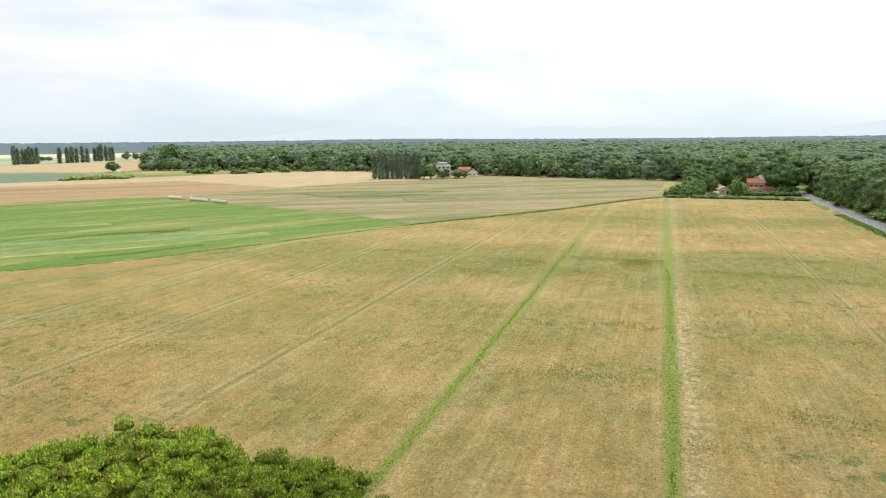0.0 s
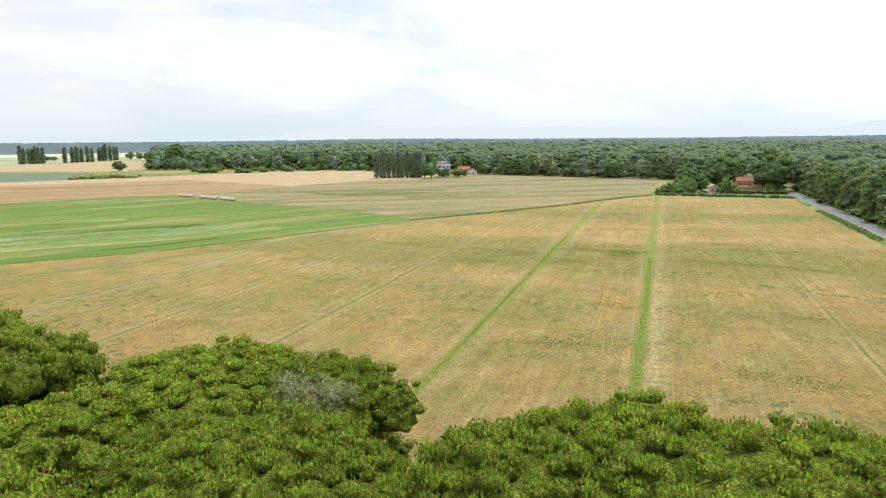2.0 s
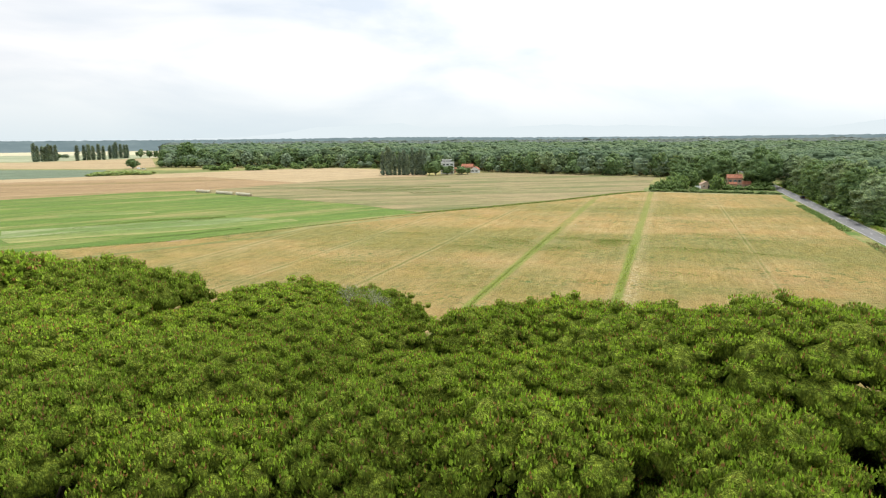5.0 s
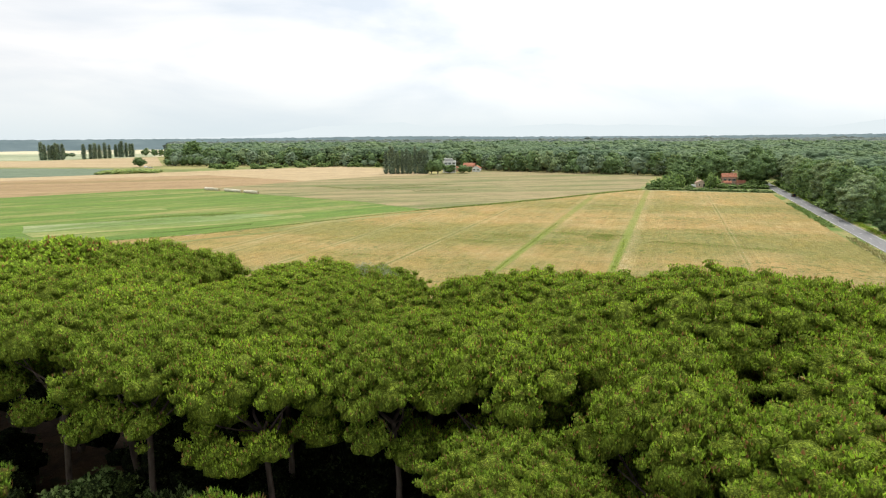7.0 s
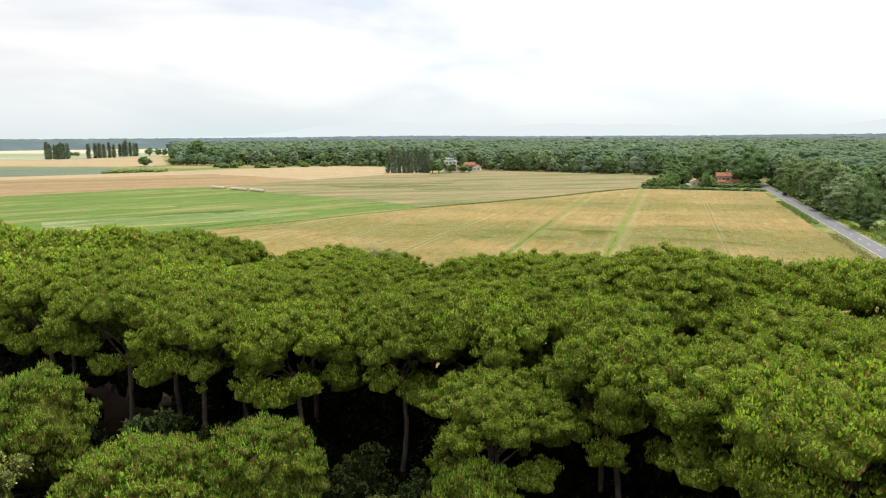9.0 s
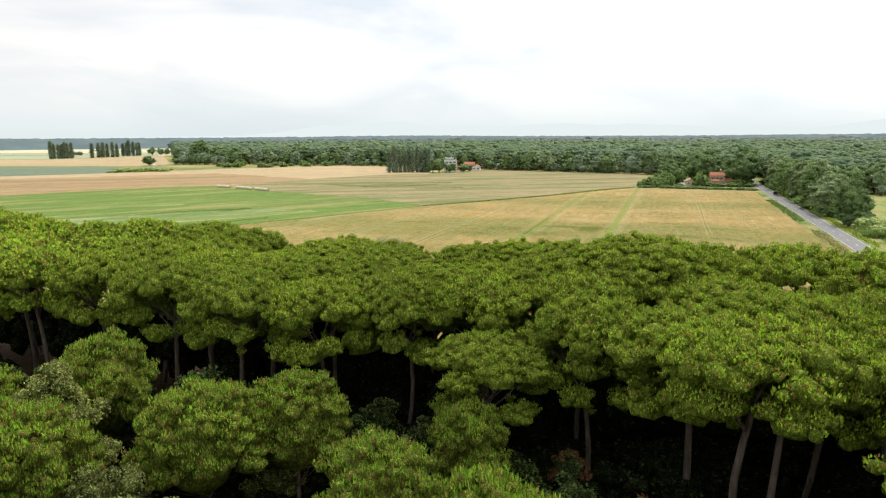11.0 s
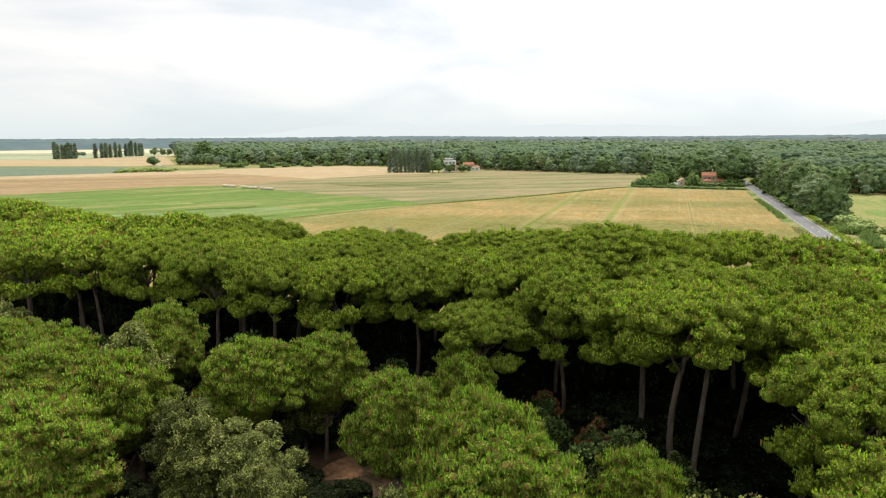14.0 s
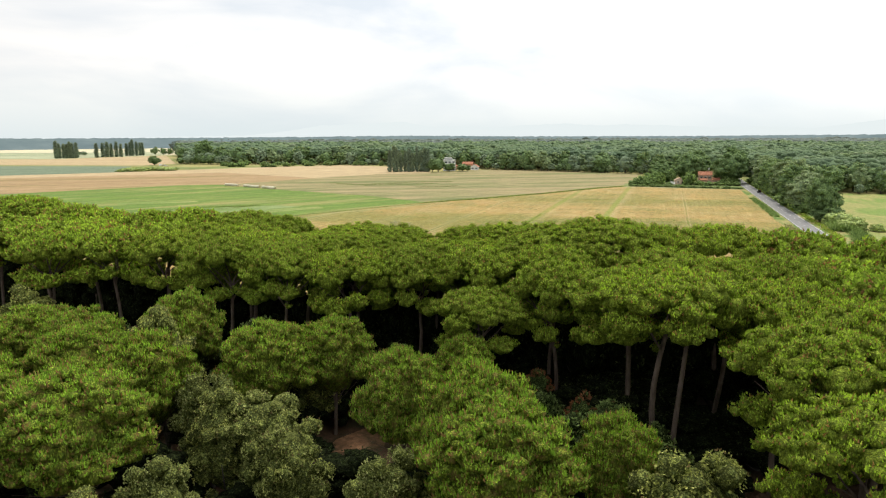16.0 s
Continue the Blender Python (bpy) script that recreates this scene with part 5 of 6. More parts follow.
# ---- grass, reeds and crop ----
def strip_of_grass(name, path_uv, half, per_metre, tall, material, label, seed, wide=0.12, blades=4):
    """Grass along a line of the plan, thick in the middle and frayed at its sides."""
    r = np.random.default_rng(seed)
    heap = Heap()
    for (u0, s0), (u1, s1) in zip(path_uv, path_uv[1:]):
        length = math.hypot(u1 - u0, s1 - s0)
        k = int(length * per_metre)
        f = r.uniform(0, 1, k)
        off = np.clip(r.normal(0, 0.5, k), -1.3, 1.3) * half
        nx, ny = (s1 - s0) / length, -(u1 - u0) / length
        u, s = u0 + (u1 - u0) * f + nx * off, s0 + (s1 - s0) * f + ny * off
        p = np.stack([E1.x * u + E2.x * s, E1.y * u + E2.y * s, np.full(k, 0.02)], 1)
        nrm = np.tile([0.0, 0.0, 1.0], (k, 1))
        sprays(heap, r, p, nrm, blades, tall, wide, 1.3, 0.1)
    return tagged(new(name, heap.mesh(name, material)), label, "grass", kind="stuff")


strip_of_grass("grass_strip", [(2.0, 16), (2.05, 60)], 0.42, 20, 0.15, M_GRASS, "bright green grass along the wheel track", 1, 0.1)
strip_of_grass("grass_strip", [(2.05, 60), (2.2, 120), (2.0, 160)], 0.8, 14, 0.14, M_GRASS, "bright green grass along the wheel track", 12, 0.13)
strip_of_grass("grass_strip", [(-23.1, 110), (-23.3, 190)], 0.8, 9, 0.14, M_GRASS, "bright green grass along the wheel track", 13, 0.14)
strip_of_grass("grass_strip", [(-23.0, 40), (-23.1, 110)], 0.6, 14, 0.14, M_GRASS, "bright green grass along the wheel track", 2, 0.12)
strip_of_grass("grass_strip", [(-23.4, 16), (-23.3, 50)], 0.7, 12, 0.3, M_WEEDFLOWER, "pale flowering weeds along the wheel track", 3, 0.1)
ditch = [rows_of(*p) for p in ((-12, 231), (19, 254), (52.5, 281), (89.5, 317), (110, 332))]
strip_of_grass("ditch_reeds", ditch, 1.4, 11, 0.6, M_REED_DARK, "green reeds along the ditch", 4, 0.35)
edge = [rows_of(*p) for p in ((-112, 146), (-80, 164.5), (-48, 195.5), (-12, 231))]
strip_of_grass("ditch_grass", edge, 0.8, 4, 0.3, M_REED_DARK, "green grass along the field's edge", 5, 0.3)
strip_of_grass("farm_margin", [rows_of(*p) for p in ((109, 330.5), (141, 316.5), (168, 305.5))], 0.7, 5, 0.14, M_PALEGRASS, "pale grass margin before the farm", 6, 0.12)
strip_of_grass("verge_scrub", [(64.5, 205), (64.8, 250), (64.5, 285)], 1.3, 12, 0.8, M_BUSH, "low green scrub on the road's verge", 7, 0.4)
strip_of_grass("verge_scrub", [(64.6, 120), (64.8, 180)], 1.2, 9, 0.8, M_PALEGRASS, "dry scrub on the road's verge", 8, 0.3)
strip_of_grass("verge_grass", [(75.5, 150), (75.3, 420)], 1.1, 9, 0.6, M_GRASS, "green grass along the road", 9, 0.3)
strip_of_grass("reed_bed", [(80, 168), (84, 192)], 3.2, 40, 2.6, M_REED, "tall light green reeds beside the pasture", 10, 0.5)
strip_of_grass("reed_bed", [(79, 140), (83, 166)], 2.0, 30, 1.4, M_REED, "light green reeds beside the pasture", 11, 0.4)
M_DOCK = foliage("dark_meadow_weeds", (0.14, 0.21, 0.06), (0.21, 0.29, 0.09), (0.3, 0.38, 0.14))
for k, (line, half, many) in enumerate(((((-133, 188), (-125, 198), (-114, 211)), 3.2, 14), (((-114, 212), (-104, 216.5), (-87, 224.5)), 2.2, 16), (((-118, 196), (-107, 203), (-92, 214)), 2.6, 9),
                                       (((-132, 176), (-118, 186), (-104, 194)), 2.4, 9), (((-97, 214), (-90, 219)), 3.4, 26), (((-96, 168), (-84, 176), (-70, 190)), 1.6, 7))):
    strip_of_grass("meadow_weeds", [rows_of(*p) for p in line], half * 1.3, many * 5, 0.17, M_DOCK, "dark green weeds in the meadow", 20 + k, 0.14, 3)
for k, line in enumerate((((-82, 372), (-60, 352), (-46, 358)), ((-55, 346), (-30, 352), (-8, 362)), ((-48, 361), (-20, 376), (2, 380)), ((-20, 330), (8, 338)))):
    strip_of_grass("field_weeds", [rows_of(*p) for p in line], 6.0, 34, 0.2, M_DOCK, "drift of green weeds in the mown field", 30 + k, 0.17, 3)


def crop_cover():
    """Stalks and weeds standing out of the crop, closest where the field comes nearest."""
    r = np.random.default_rng(77)
    heap = Heap()
    for count, tall, wide, slot in ((16000, 0.22, 0.10, 0), (2600, 0.2, 0.2, 1), (1300, 0.2, 0.14, 2)):
        # thinning out with the distance from the wood
        u, s = r.uniform(-95, 62, count), 14 + 210 * r.uniform(0, 1, count) ** 1.9
        if slot:
            keep = np.array([noise.noise(Vector((a * 0.06, b * 0.06, 3.0 * slot))) > 0.1 for a, b in zip(u, s)])
            u, s = u[keep], s[keep]
        keep = (abs(u - 2) > 0.9) & (abs(u + 23.1) > 0.9)
        u, s = u[keep], s[keep]
        p = np.stack([E1.x * u + E2.x * s, E1.y * u + E2.y * s, np.full(len(u), 0.05)], 1)
        sprays(heap, r, p, np.tile([0.0, 0.0, 1.0], (len(u), 1)), 3, tall, wide, 1.3, 0.0, slot, False)
    return tagged(new("crop_stalks", heap.mesh("crop_stalks", [M_STRAW, M_GRASS, M_WEEDFLOWER])), "dry crop stalks with scattered green weeds", "crop", kind="stuff")


crop_cover()


def weed_patches():
    """Low green weeds in drifts across the crop."""
    r = np.random.default_rng(78)
    heap = Heap()
    for x, y, long, deep, many in ((30, 146, 8, 7, 420), (46.5, 155, 5, 8, 620), (38, 163, 7, 5, 300), (68, 141, 13, 4.5, 480), (18.7, 156, 8, 6, 300), (9, 148, 8, 4, 220), (84, 158, 9, 6, 260), (18.6, 79.5, 9, 3.5, 330), (60.8, 92, 6, 3, 150), (39.5, 66.8, 4, 2.5, 130),
                                   (45, 63, 5, 4, 240), (73, 245.5, 9, 5, 150), (18.5, 162, 9, 4, 160), (76, 169, 12, 4, 160), (105, 238, 8, 5, 110), (48.6, 158.5, 6, 4, 220), (-13, 176, 10, 4, 120),
                                   (-25, 127, 8, 3, 120), (83, 133, 8, 3, 140), (-66, 166, 8, 2.5, 110), (25, 60, 5, 3, 120), (52, 110, 8, 4, 150), (4, 100, 6, 3, 120), (-40, 92, 7, 3, 130), (29, 104, 7, 3, 130)):
        many = many * 3
        a, b = r.normal(0, 0.55, many) * long, r.normal(0, 0.5, many) * deep
        p = np.stack([x + E1.x * a + E2.x * b, y + E1.y * a + E2.y * b, np.full(many, 0.06)], 1)
        sprays(heap, r, p, np.tile([0.0, 0.0, 1.0], (many, 1)), 2, 0.17, 0.09, 1.8, 0.0, 0)
    return tagged(new("weed_patches", heap.mesh("weed_patches", M_WEED)), "drifts of low green weeds in the crop", "weeds", kind="stuff")


M_WEED = foliage("crop_weeds", (0.14, 0.24, 0.05), (0.21, 0.32, 0.07), (0.32, 0.42, 0.12), (0.4, 0.33, 0.15), 0.05)
weed_patches()


# ---- farms ----
def box(bm, x0, y0, z0, x1, y1, z1):
    v = [bm.verts.new(p) for p in ((x0, y0, z0), (x1, y0, z0), (x1, y1, z0), (x0, y1, z0), (x0, y0, z1), (x1, y0, z1), (x1, y1, z1), (x0, y1, z1))]
    for f in ((0, 3, 2, 1), (4, 5, 6, 7), (0, 1, 5, 4), (1, 2, 6, 5), (2, 3, 7, 6), (3, 0, 4, 7)):
        bm.faces.new([v[k] for k in f])
    return bm


def plaster(name, low_col, high_col):
    a = Mat(name)
    n = a.noise(0.7, 6.0, 0.65)
    a.bump(a.noise(6.0, 4.0), 0.3, 0.02)
    return a.done(a.ramp(n, (0.3, low_col), (0.7, high_col)), 0.9)


M_PINKWALL = plaster("faded_pink_plaster", (0.42, 0.26, 0.19), (0.55, 0.36, 0.27))
M_WHITEWALL = plaster("white_plaster", (0.62, 0.62, 0.6), (0.8, 0.8, 0.78))
M_PEACH = plaster("pale_peach_plaster", (0.55, 0.42, 0.33), (0.68, 0.53, 0.43))
M_OLDTILES = plaster("weathered_pale_tiles", (0.42, 0.29, 0.22), (0.56, 0.41, 0.32))
M_DARKPANE = Mat("window_glass").done((0.03, 0.035, 0.04), 0.1)
M_SHUTTER = plaster("grey_green_shutter", (0.1, 0.13, 0.11), (0.16, 0.2, 0.17))
M_CONCRETE = plaster("grey_concrete", (0.3, 0.3, 0.29), (0.45, 0.45, 0.43))
a = Mat("terracotta_tiles")
w = a.node("ShaderNodeTexWave", Scale=2.2, Distortion=0.6)
a.link(a.coords(), w.inputs["Vector"])
a.bump(w.outputs["Fac"], 0.8, 0.08)
M_TILES = a.done(a.mix(0.35, a.ramp(a.noise(0.8, 6.0, 0.7), (0.3, (0.36, 0.14, 0.085)), (0.7, (0.52, 0.23, 0.14))), a.ramp(w.outputs["Fac"], (0.2, (0.28, 0.11, 0.065)), (0.8, (0.5, 0.22, 0.13)))), 0.85)


def gable(house, x0, y0, x1, y1, eaves, crest, over=0.4, along="x", name="roof", material=None):
    """A tiled gable roof with thickness and overhang, and a row of ridge tiles."""
    bm = bmesh.new()
    ax0, ay0, ax1, ay1 = x0 - over, y0 - over, x1 + over, y1 + over
    drop = (crest - eaves) * over / (((y1 - y0) if along == "x" else (x1 - x0)) / 2)
    lo = eaves - drop
    if along == "x":
        ym = (y0 + y1) / 2
        rings = [[(x, ay0, lo), (x, ym, crest), (x, ay1, lo), (x, ay1, lo + 0.18), (x, ym, crest + 0.2), (x, ay0, lo + 0.18)] for x in (ax0, ax1)]
    else:
        xm = (x0 + x1) / 2
        rings = [[(ax0, y, lo), (xm, y, crest), (ax1, y, lo), (ax1, y, lo + 0.18), (xm, y, crest + 0.2), (ax0, y, lo + 0.18)] for y in (ay0, ay1)]
    v = [[bm.verts.new(p) for p in ring] for ring in rings]
    for k in range(6):
        j = (k + 1) % 6
        bm.faces.new((v[0][k], v[0][j], v[1][j], v[1][k]))
    bm.faces.new(v[0][::-1])
    bm.faces.new(v[1])
    bmesh.ops.recalc_face_normals(bm, faces=bm.faces[:])
    roof = part(name, bm, material or M_TILES, house, "weathered pale tile roof" if material else "orange-red clay tile roof")
    # the gable ends up to the roof
    bm = bmesh.new()
    if along == "x":
        for x, w in ((x0, 0.25), (x1 - 0.25, 0.25)):
            a = [bm.verts.new(p) for p in ((x, y0, eaves), (x, y1, eaves), (x, (y0 + y1) / 2, crest - 0.02))]
            b = [bm.verts.new((p.co.x + w, p.co.y, p.co.z)) for p in a]
            bm.faces.new(a)
            bm.faces.new(b[::-1])
            for k in range(3):
                bm.faces.new((a[k], b[k], b[(k + 1) % 3], a[(k + 1) % 3]))
    else:
        for y, w in ((y0, 0.25), (y1 - 0.25, 0.25)):
            a = [bm.verts.new(p) for p in ((x0, y, eaves), (x1, y, eaves), ((x0 + x1) / 2, y, crest - 0.02))]
            b = [bm.verts.new((p.co.x, p.co.y + w, p.co.z)) for p in a]
            bm.faces.new(a)
            bm.faces.new(b[::-1])
            for k in range(3):
                bm.faces.new((a[k], b[k], b[(k + 1) % 3], a[(k + 1) % 3]))
    bmesh.ops.recalc_face_normals(bm, faces=bm.faces[:])
    return roof, bm


def opening(house, x, y, z, wide, tall, facing, name="window", shutters=True):
    """A window or door set into the wall: frame, pane and shutters."""
    sx, sy = facing
    ob = part(name, box(bmesh.new(), x - (wide / 2 if sy else 0.06), y - (wide / 2 if sx else 0.06), z, x + (wide / 2 if sy else 0.06), y + (wide / 2 if sx else 0.06), z + tall), M_WHITEWALL if name == "window" else M_SHUTTER, house)
    i = 0.07
    ox, oy = sx * 0.05, sy * 0.05
    part("pane", box(bmesh.new(), x + ox - (wide / 2 - i if sy else 0.03), y + oy - (wide / 2 - i if sx else 0.03), z + i, x + ox + (wide / 2 - i if sy else 0.03), y + oy + (wide / 2 - i if sx else 0.03), z + tall - i), M_DARKPANE, ob)
    if shutters:
        for e in (-1, 1):
            cx, cy = x + ox + (e * wide * 0.76 if sy else 0), y + oy + (e * wide * 0.76 if sx else 0)
            part("shutter", box(bmesh.new(), cx - (wide * 0.24 if sy else 0.03), cy - (wide * 0.24 if sx else 0.03), z, cx + (wide * 0.24 if sy else 0.03), cy + (wide * 0.24 if sx else 0.03), z + tall), M_SHUTTER, ob)
    return ob


def farmhouse():
    """The faded two-storey house by the road, with its lower annexes."""
    h = tagged(new("farmhouse"), "faded pink farmhouse with an orange tile roof", "house")
    h.matrix_basis = Matrix.LocRotScale((165.5, 349, 0), Euler((0, 0, radians(-14))), Vector((0.92, 0.92, 0.97)))
    roof, ends = gable(h, -4.2, -3.5, 4.2, 3.5, 6.4, 8.2)
    box(ends, -4.2, -3.5, -0.2, 4.2, 3.5, 6.4)
    part("wall", ends, M_PINKWALL, h)
    bm = box(bmesh.new(), 1.5, -0.4, 7.2, 2.1, 0.2, 9.1)
    part("chimney", bm, M_PINKWALL, roof)
    for x in (-2.6, 0.2, 2.7):
        opening(h, x, -3.5, 3.9, 0.95, 1.4, (0, -1))
    for x in (-2.6, 2.7):
        opening(h, x, -3.5, 1.0, 0.95, 1.4, (0, -1))
    opening(h, 0.2, -3.5, 0.0, 1.1, 2.1, (0, -1), "door", False)
    for y in (-1.6, 1.6):
        opening(h, -4.2, y, 3.9, 0.9, 1.3, (-1, 0))
    roof2, ends = gable(h, -3.6, -7.4, 0.6, -3.6, 3.1, 4.0, 0.3, "x", "annex_roof")
    box(ends, -3.6, -7.4, -0.2, 0.6, -3.6, 3.1)
    part("annex_wall", ends, M_PINKWALL, h)
    roof3, ends = gable(h, 4.3, -4.0, 9.5, 1.6, 3.0, 4.3, 0.3, "x", "shed_roof")
    box(ends, 4.3, -4.0, -0.2, 9.5, 1.6, 3.0)
    part("shed_wall", ends, M_PINKWALL, h)
    opening(h, 6.8, -4.0, 0.0, 1.6, 2.1, (0, -1), "door", False)
    bm = bmesh.new()
    bmesh.ops.create_cone(bm, cap_ends=True, segments=12, radius1=0.32, radius2=0.5, depth=0.14, matrix=Matrix.Translation((2.4, -0.1, 10.0)) @ Euler((radians(70), 0, 0)).to_matrix().to_4x4())
    mast = box(bmesh.new(), 2.37, -0.08, 8.0, 2.43, -0.02, 10.0)
    part("aerial_mast", mast, M_CONCRETE, h)
    part("dish", bm, M_WHITEWALL, h, "white dish aerial")


def hut():
    h = tagged(new("hut"), "small pale pink hut with a low tile roof", "hut")
    h.matrix_basis = Matrix.LocRotScale((149.5, 349, 0), Euler((0, 0, radians(-10))), None)
    roof, ends = gable(h, -3.3, -2.2, 3.3, 2.2, 2.7, 4.1, 0.3, "y", material=M_OLDTILES)
    box(ends, -3.3, -2.2, -0.2, 3.3, 2.2, 2.7)
    part("wall", ends, M_PEACH, h)
    opening(h, -1.4, -2.2, 1.0, 0.9, 1.0, (0, -1), "window", False)
    opening(h, 1.3, -2.2, 0.0, 0.9, 2.0, (0, -1), "door", False)


def villa():
    """The white flat-roofed house among the trees."""
    h = tagged(new("villa"), "white three-storey house with a flat roof", "house")
    h.matrix_basis = Matrix.LocRotScale((0.5, 524, 0), Euler((0, 0, radians(8))), None)
    part("wall", box(bmesh.new(), -5.2, -4, -0.2, 5.2, 4, 9.6), M_WHITEWALL, h)
    part("roof", box(bmesh.new(), -5.6, -4.4, 9.6, 5.6, 4.4, 9.95), M_WHITEWALL, h)
    part("penthouse", box(bmesh.new(), -4.0, -2.6, 9.95, 2.8, 3.0, 11.6), M_CONCRETE, h)
    part("penthouse_roof", box(bmesh.new(), -4.4, -3.0, 11.6, 3.2, 3.4, 11.85), M_WHITEWALL, h)
    for z in (0.9, 4.0, 7.1):
        for x in (-3.5, -0.2, 3.2):
            opening(h, x, -4.0, z, 1.1, 1.5, (0, -1))
    for z in (3.2, 6.3):
        b = part("balcony", box(bmesh.new(), -4.6, -5.2, z - 0.2, 4.6, -4.0, z), M_CONCRETE, h)
        part("railing", box(bmesh.new(), -4.6, -5.2, z, 4.6, -5.1, z + 0.9), M_WHITEWALL, b)


def cottage():
    """The long red-roofed house beside it."""
    h = tagged(new("cottage"), "long white cottage with red tile roofs", "house")
    h.matrix_basis = Matrix.LocRotScale((21, 545, 0), Euler((0, 0, radians(-12))), None)
    roof, ends = gable(h, -7.5, -3.6, 2.0, 3.6, 5.2, 7.2, 0.4)
    box(ends, -7.5, -3.6, -0.2, 2.0, 3.6, 5.2)
    part("wall", ends, M_PINKWALL, h)
    roof, ends = gable(h, 1.0, -7.0, 8.0, -0.2, 3.1, 5.2, 0.4, "y", "wing_roof")
    box(ends, 1.0, -7.0, -0.2, 8.0, -0.2, 3.1)
    part("wing_wall", ends, M_WHITEWALL, h)
    for x in (2.8, 6.2):
        opening(h, x, -7.0, 1.0, 1.0, 1.2, (0, -1))
    for x in (-6, -3.5, -1):
        opening(h, x, -3.6, 3.0, 0.9, 1.2, (0, -1))
    roof, ends = gable(h, -17, -6.5, -11.5, -2.0, 3.2, 4.6, 0.3, "y", "lodge_roof")
    box(ends, -17, -6.5, -0.2, -11.5, -2.0, 3.2)
    part("lodge_wall", ends, M_PINKWALL, h)


farmhouse()
hut()
villa()
cottage()

# ---- bales ----
a = Mat("straw_bale")
n = a.noise(4.0, 6.0, 0.75)
a.bump(n, 0.8, 0.06)
M_BALE = a.done(a.ramp(n, (0.3, (0.42, 0.34, 0.2)), (0.7, (0.66, 0.58, 0.4))), 0.95)
M_WRAP = plaster("white_bale_wrap", (0.66, 0.6, 0.46), (0.82, 0.76, 0.62))


def bale():
    ob = tagged(new("hay_bale"), "round hay bale in a pale wrapping", "bale", "rows of hay bales")
    bm = bmesh.new()
    bmesh.ops.create_cone(bm, cap_ends=True, segments=18, radius1=0.78, radius2=0.78, depth=1.32, matrix=Matrix.Translation((0, 0, 0.76)) @ Matrix.Rotation(radians(90), 4, "Y"))
    bmesh.ops.bevel(bm, geom=[e for e in bm.edges if e.calc_face_angle(0) > 1.0], offset=0.09, segments=2, affect="EDGES")
    part("roll", bm, M_BALE, ob)
    bm = bmesh.new()
    bmesh.ops.create_cone(bm, cap_ends=False, segments=18, radius1=0.795, radius2=0.795, depth=1.1, matrix=Matrix.Translation((0, 0, 0.77)) @ Matrix.Rotation(radians(90), 4, "Y"))
    part("wrapping", bm, M_WRAP, ob, "pale net wrapping")
    return ob


first = bale()
made = 0
for (x0, y0), (x1, y1) in (((-145.0, 348.0), (-134.2, 340.5)), ((-129.5, 337.0), (-116.6, 326.5)), ((-114.6, 325.5), (-104.4, 317.0))):
    n = int(math.hypot(x1 - x0, y1 - y0) / 1.38)
    w = math.atan2(y1 - y0, x1 - x0)
    for k in range(n):
        m = Matrix.LocRotScale((x0 + (x1 - x0) * (k + 0.5) / n, y0 + (y1 - y0) * (k + 0.5) / n, 0.05), Euler((0, 0, w + 0.06 * math.sin(k * 2.1))), None)
        if made:
            copy_thing(first, m)
        else:
            first.matrix_basis = m
        made += 1

# ---- vehicles, poles ----
M_TYRE = Mat("tyre_rubber").done((0.02, 0.02, 0.02), 0.9)
M_RIM = Mat("wheel_metal").done((0.35, 0.35, 0.36), 0.4)


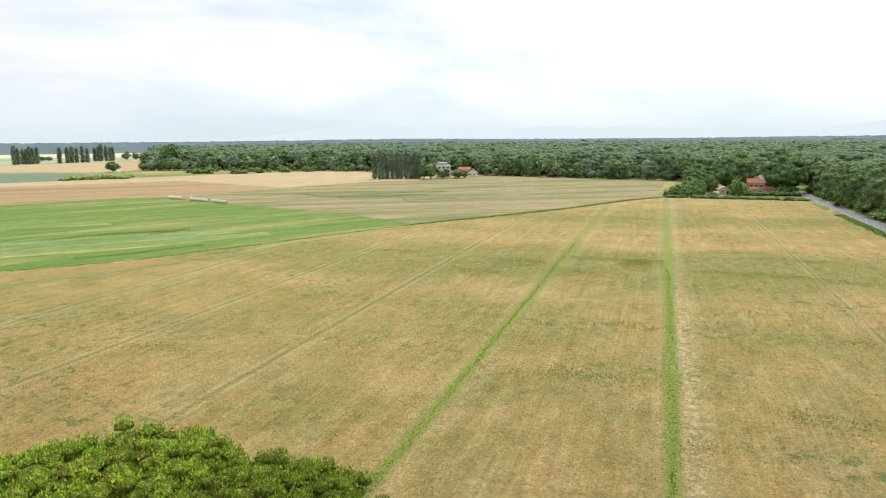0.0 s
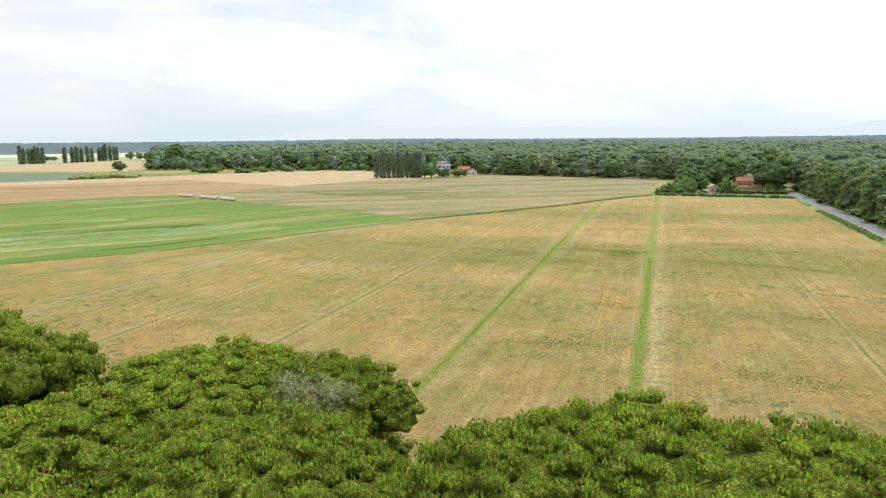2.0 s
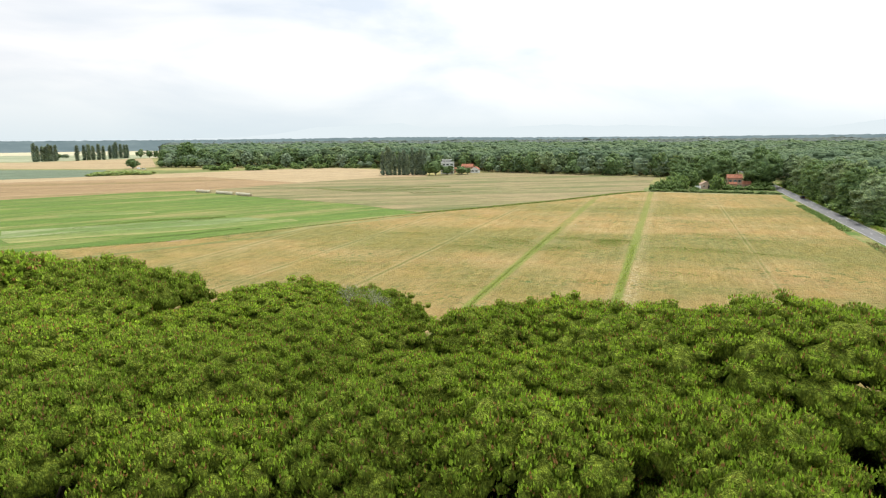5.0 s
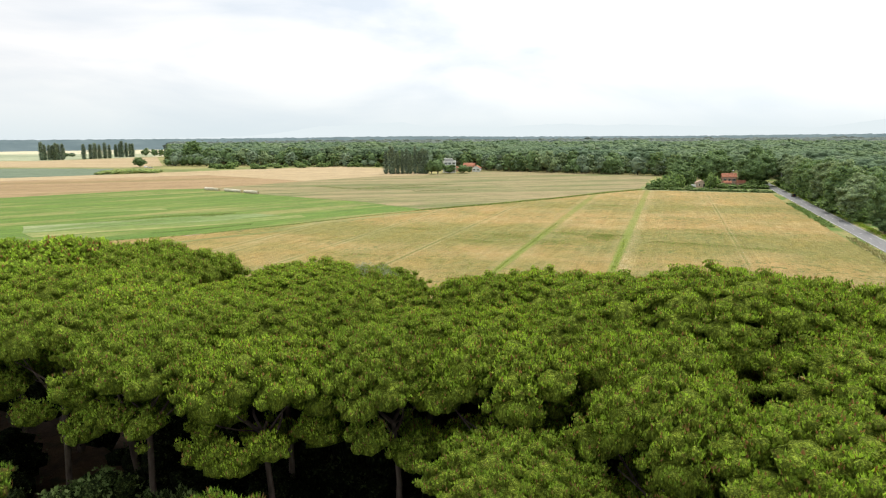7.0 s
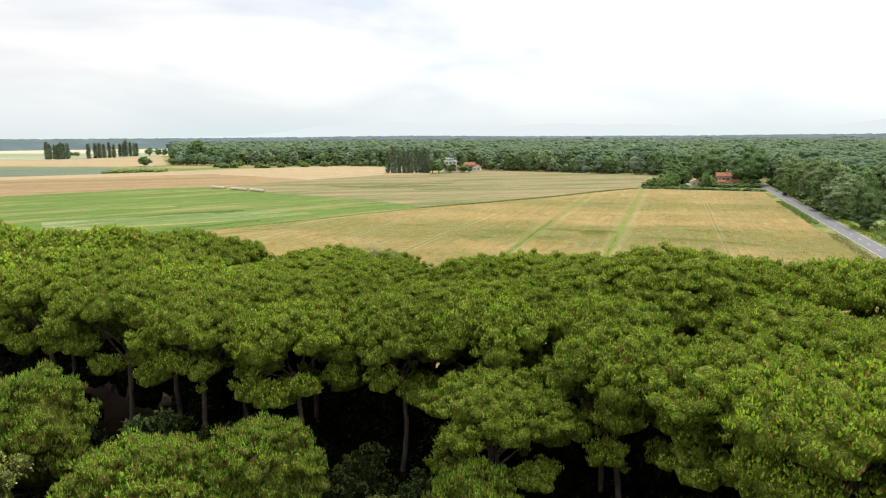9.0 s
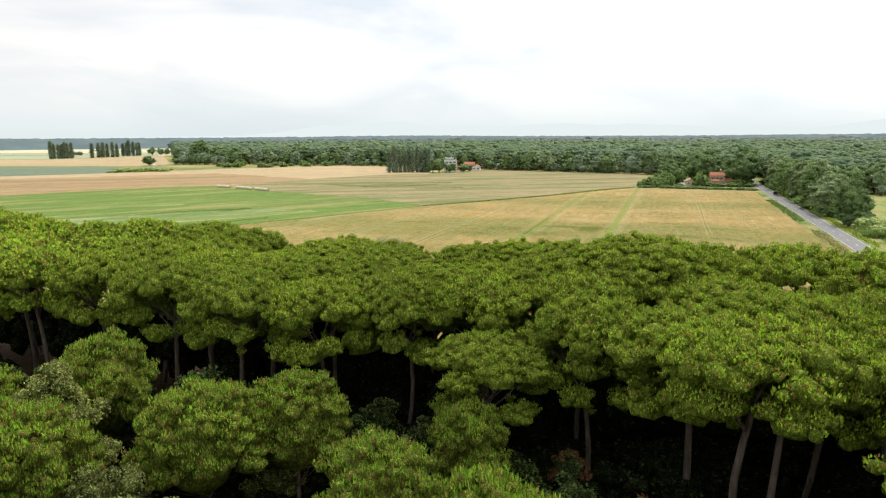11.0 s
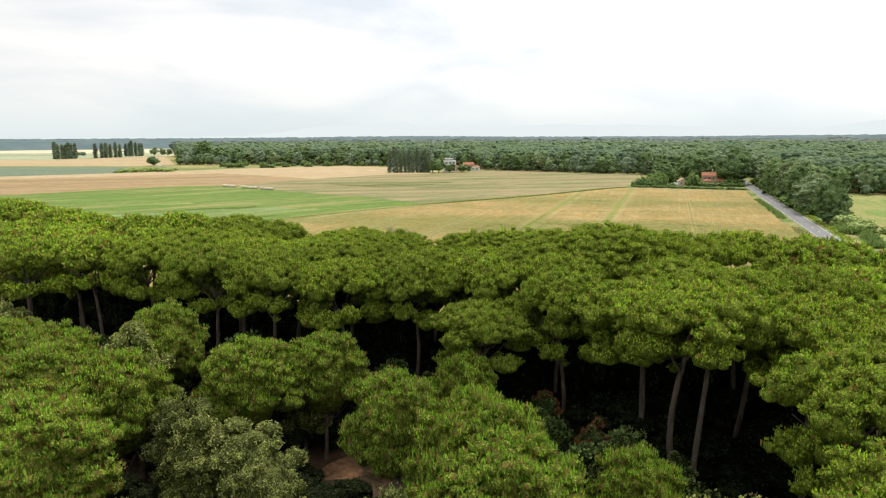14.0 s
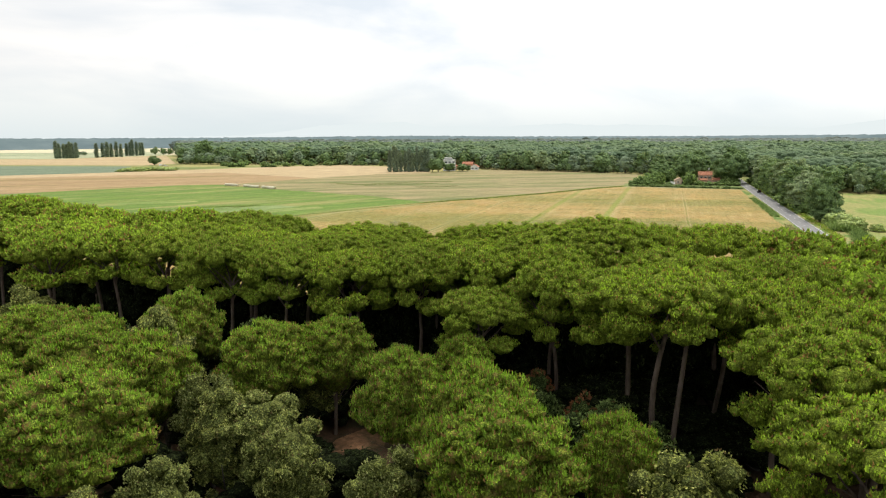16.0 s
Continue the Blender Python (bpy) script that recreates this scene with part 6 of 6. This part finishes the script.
def car(name, paint, label, place, turn, van=False):
    """A small car or van: body, glasshouse, lamps and wheels."""
    ob = tagged(new(name), label, "van" if van else "car")
    m = Mat(name + "_paint").done(paint, 0.3)
    prof = [(-2.1, 0.35), (-2.15, 0.75), (-2.0, 0.95), (-1.2, 1.0), (0.9, 0.98), (1.9, 0.82), (2.1, 0.6), (2.1, 0.35)]
    cab = [(-1.95, 0.95), (-1.6, 1.42), (0.1, 1.46), (0.95, 0.97)]
    if van:
        cab = [(-2.1, 0.95), (-2.05, 1.85), (0.7, 1.9), (1.35, 0.95)]

    def prism(pts, half, inset=0.0):
        bm = bmesh.new()
        a = [bm.verts.new((x, -half + inset * (z - 0.9), z)) for x, z in pts]
        b = [bm.verts.new((x, half - inset * (z - 0.9), z)) for x, z in pts]
        bm.faces.new(a)
        bm.faces.new(b[::-1])
        for k in range(len(pts)):
            j = (k + 1) % len(pts)
            bm.faces.new((a[j], a[k], b[k], b[j]))
        bmesh.ops.recalc_face_normals(bm, faces=bm.faces[:])
        bmesh.ops.bevel(bm, geom=bm.edges[:], offset=0.05, segments=2, affect="EDGES")
        return bm

    part("body", prism(prof, 0.86), m, ob)
    part("glasshouse", prism(cab, 0.8, 0.25), m if van else M_DARKPANE, ob)
    if van:
        part("windscreen", prism([(0.72, 1.1), (0.66, 1.75), (0.8, 1.72), (1.25, 1.08)], 0.72, 0.2), M_DARKPANE, ob)
    else:
        part("roof", prism([(-1.55, 1.42), (-1.5, 1.5), (0.0, 1.52), (0.15, 1.45)], 0.66), m, ob)
    for x in (-1.3, 1.3):
        for y in (-0.82, 0.82):
            bm = bmesh.new()
            bmesh.ops.create_cone(bm, cap_ends=True, segments=16, radius1=0.33, radius2=0.33, depth=0.2, matrix=Matrix.Translation((x, y, 0.33)) @ Matrix.Rotation(radians(90), 4, "X"))
            wheel = part("wheel", bm, M_TYRE, ob)
            bm = bmesh.new()
            bmesh.ops.create_cone(bm, cap_ends=True, segments=12, radius1=0.2, radius2=0.2, depth=0.23, matrix=Matrix.Translation((x, y, 0.33)) @ Matrix.Rotation(radians(90), 4, "X"))
            part("rim", bm, M_RIM, wheel)
    for y in (-0.62, 0.62):
        part("headlight", box(bmesh.new(), 2.02, y - 0.15, 0.6, 2.13, y + 0.15, 0.74), M_WHITEWALL, ob)
        part("tail_light", box(bmesh.new(), -2.17, y - 0.15, 0.68, -2.08, y + 0.15, 0.82), M_TAIL, ob)
    ob.matrix_basis = Matrix.LocRotScale(place, Euler((0, 0, turn)), None)


M_TAIL = Mat("red_lamp_glass").done((0.4, 0.03, 0.02), 0.3)
heading = math.atan2(E2.y, E2.x)
car("car", (0.02, 0.022, 0.026), "dark car driving along the country road", tuple(at(71.7, 322, 0.12)), heading)
car("parked_car", (0.03, 0.03, 0.035), "dark car parked at the farm's gate", tuple(at(64.6, 377, 0.03)), heading + 0.5)
car("white_van", (0.75, 0.75, 0.75), "white van parked beside the hut", (143.2, 345.5, 0.0), 2.2, True)
car("far_van", (0.75, 0.75, 0.75), "white van beside the field far off", (-319, 652, 0.0), 0.4, True)
car("far_car", (0.7, 0.7, 0.7), "white car beside the field far off", (-309, 641, 0.0), 0.3)


def pole(u, s, tall=8.5):
    ob = tagged(new("utility_pole"), "grey wooden utility pole with a crossarm", "pole", "utility poles along the road")
    x, y = at(u, s).xy
    part("post", limb_mesh("post", [(0, 0, -0.3), (0, 0, tall * 0.5), (0, 0, tall)], (0.15, 0.13, 0.1), M_CONCRETE, 8), None, ob)
    part("crossarm", box(bmesh.new(), -0.75, -0.06, tall - 0.6, 0.75, 0.06, tall - 0.46), M_CONCRETE, ob)
    for k in (-0.6, 0, 0.6):
        part("insulator", box(bmesh.new(), k - 0.05, -0.05, tall - 0.46, k + 0.05, 0.05, tall - 0.3), M_WHITEWALL, ob)
    ob.matrix_basis = Matrix.LocRotScale((x, y, 0), Euler((0, 0, heading - math.pi / 2)), None)


for s in (300, 345, 392):
    pole(75.6, s)


def marker(u, s):
    ob = tagged(new("marker_post"), "small white roadside marker post", "post", "marker posts along the road")
    part("post", box(bmesh.new(), -0.06, -0.05, -0.1, 0.06, 0.05, 0.95), M_WHITEWALL, ob)
    part("band", box(bmesh.new(), -0.063, -0.053, 0.68, 0.063, 0.053, 0.82), M_TYRE, ob)
    ob.matrix_basis = Matrix.LocRotScale(at(u, s, 0.03), Euler((0, 0, heading)), None)


for s in (176, 226, 276, 326):
    marker(74.2, s)
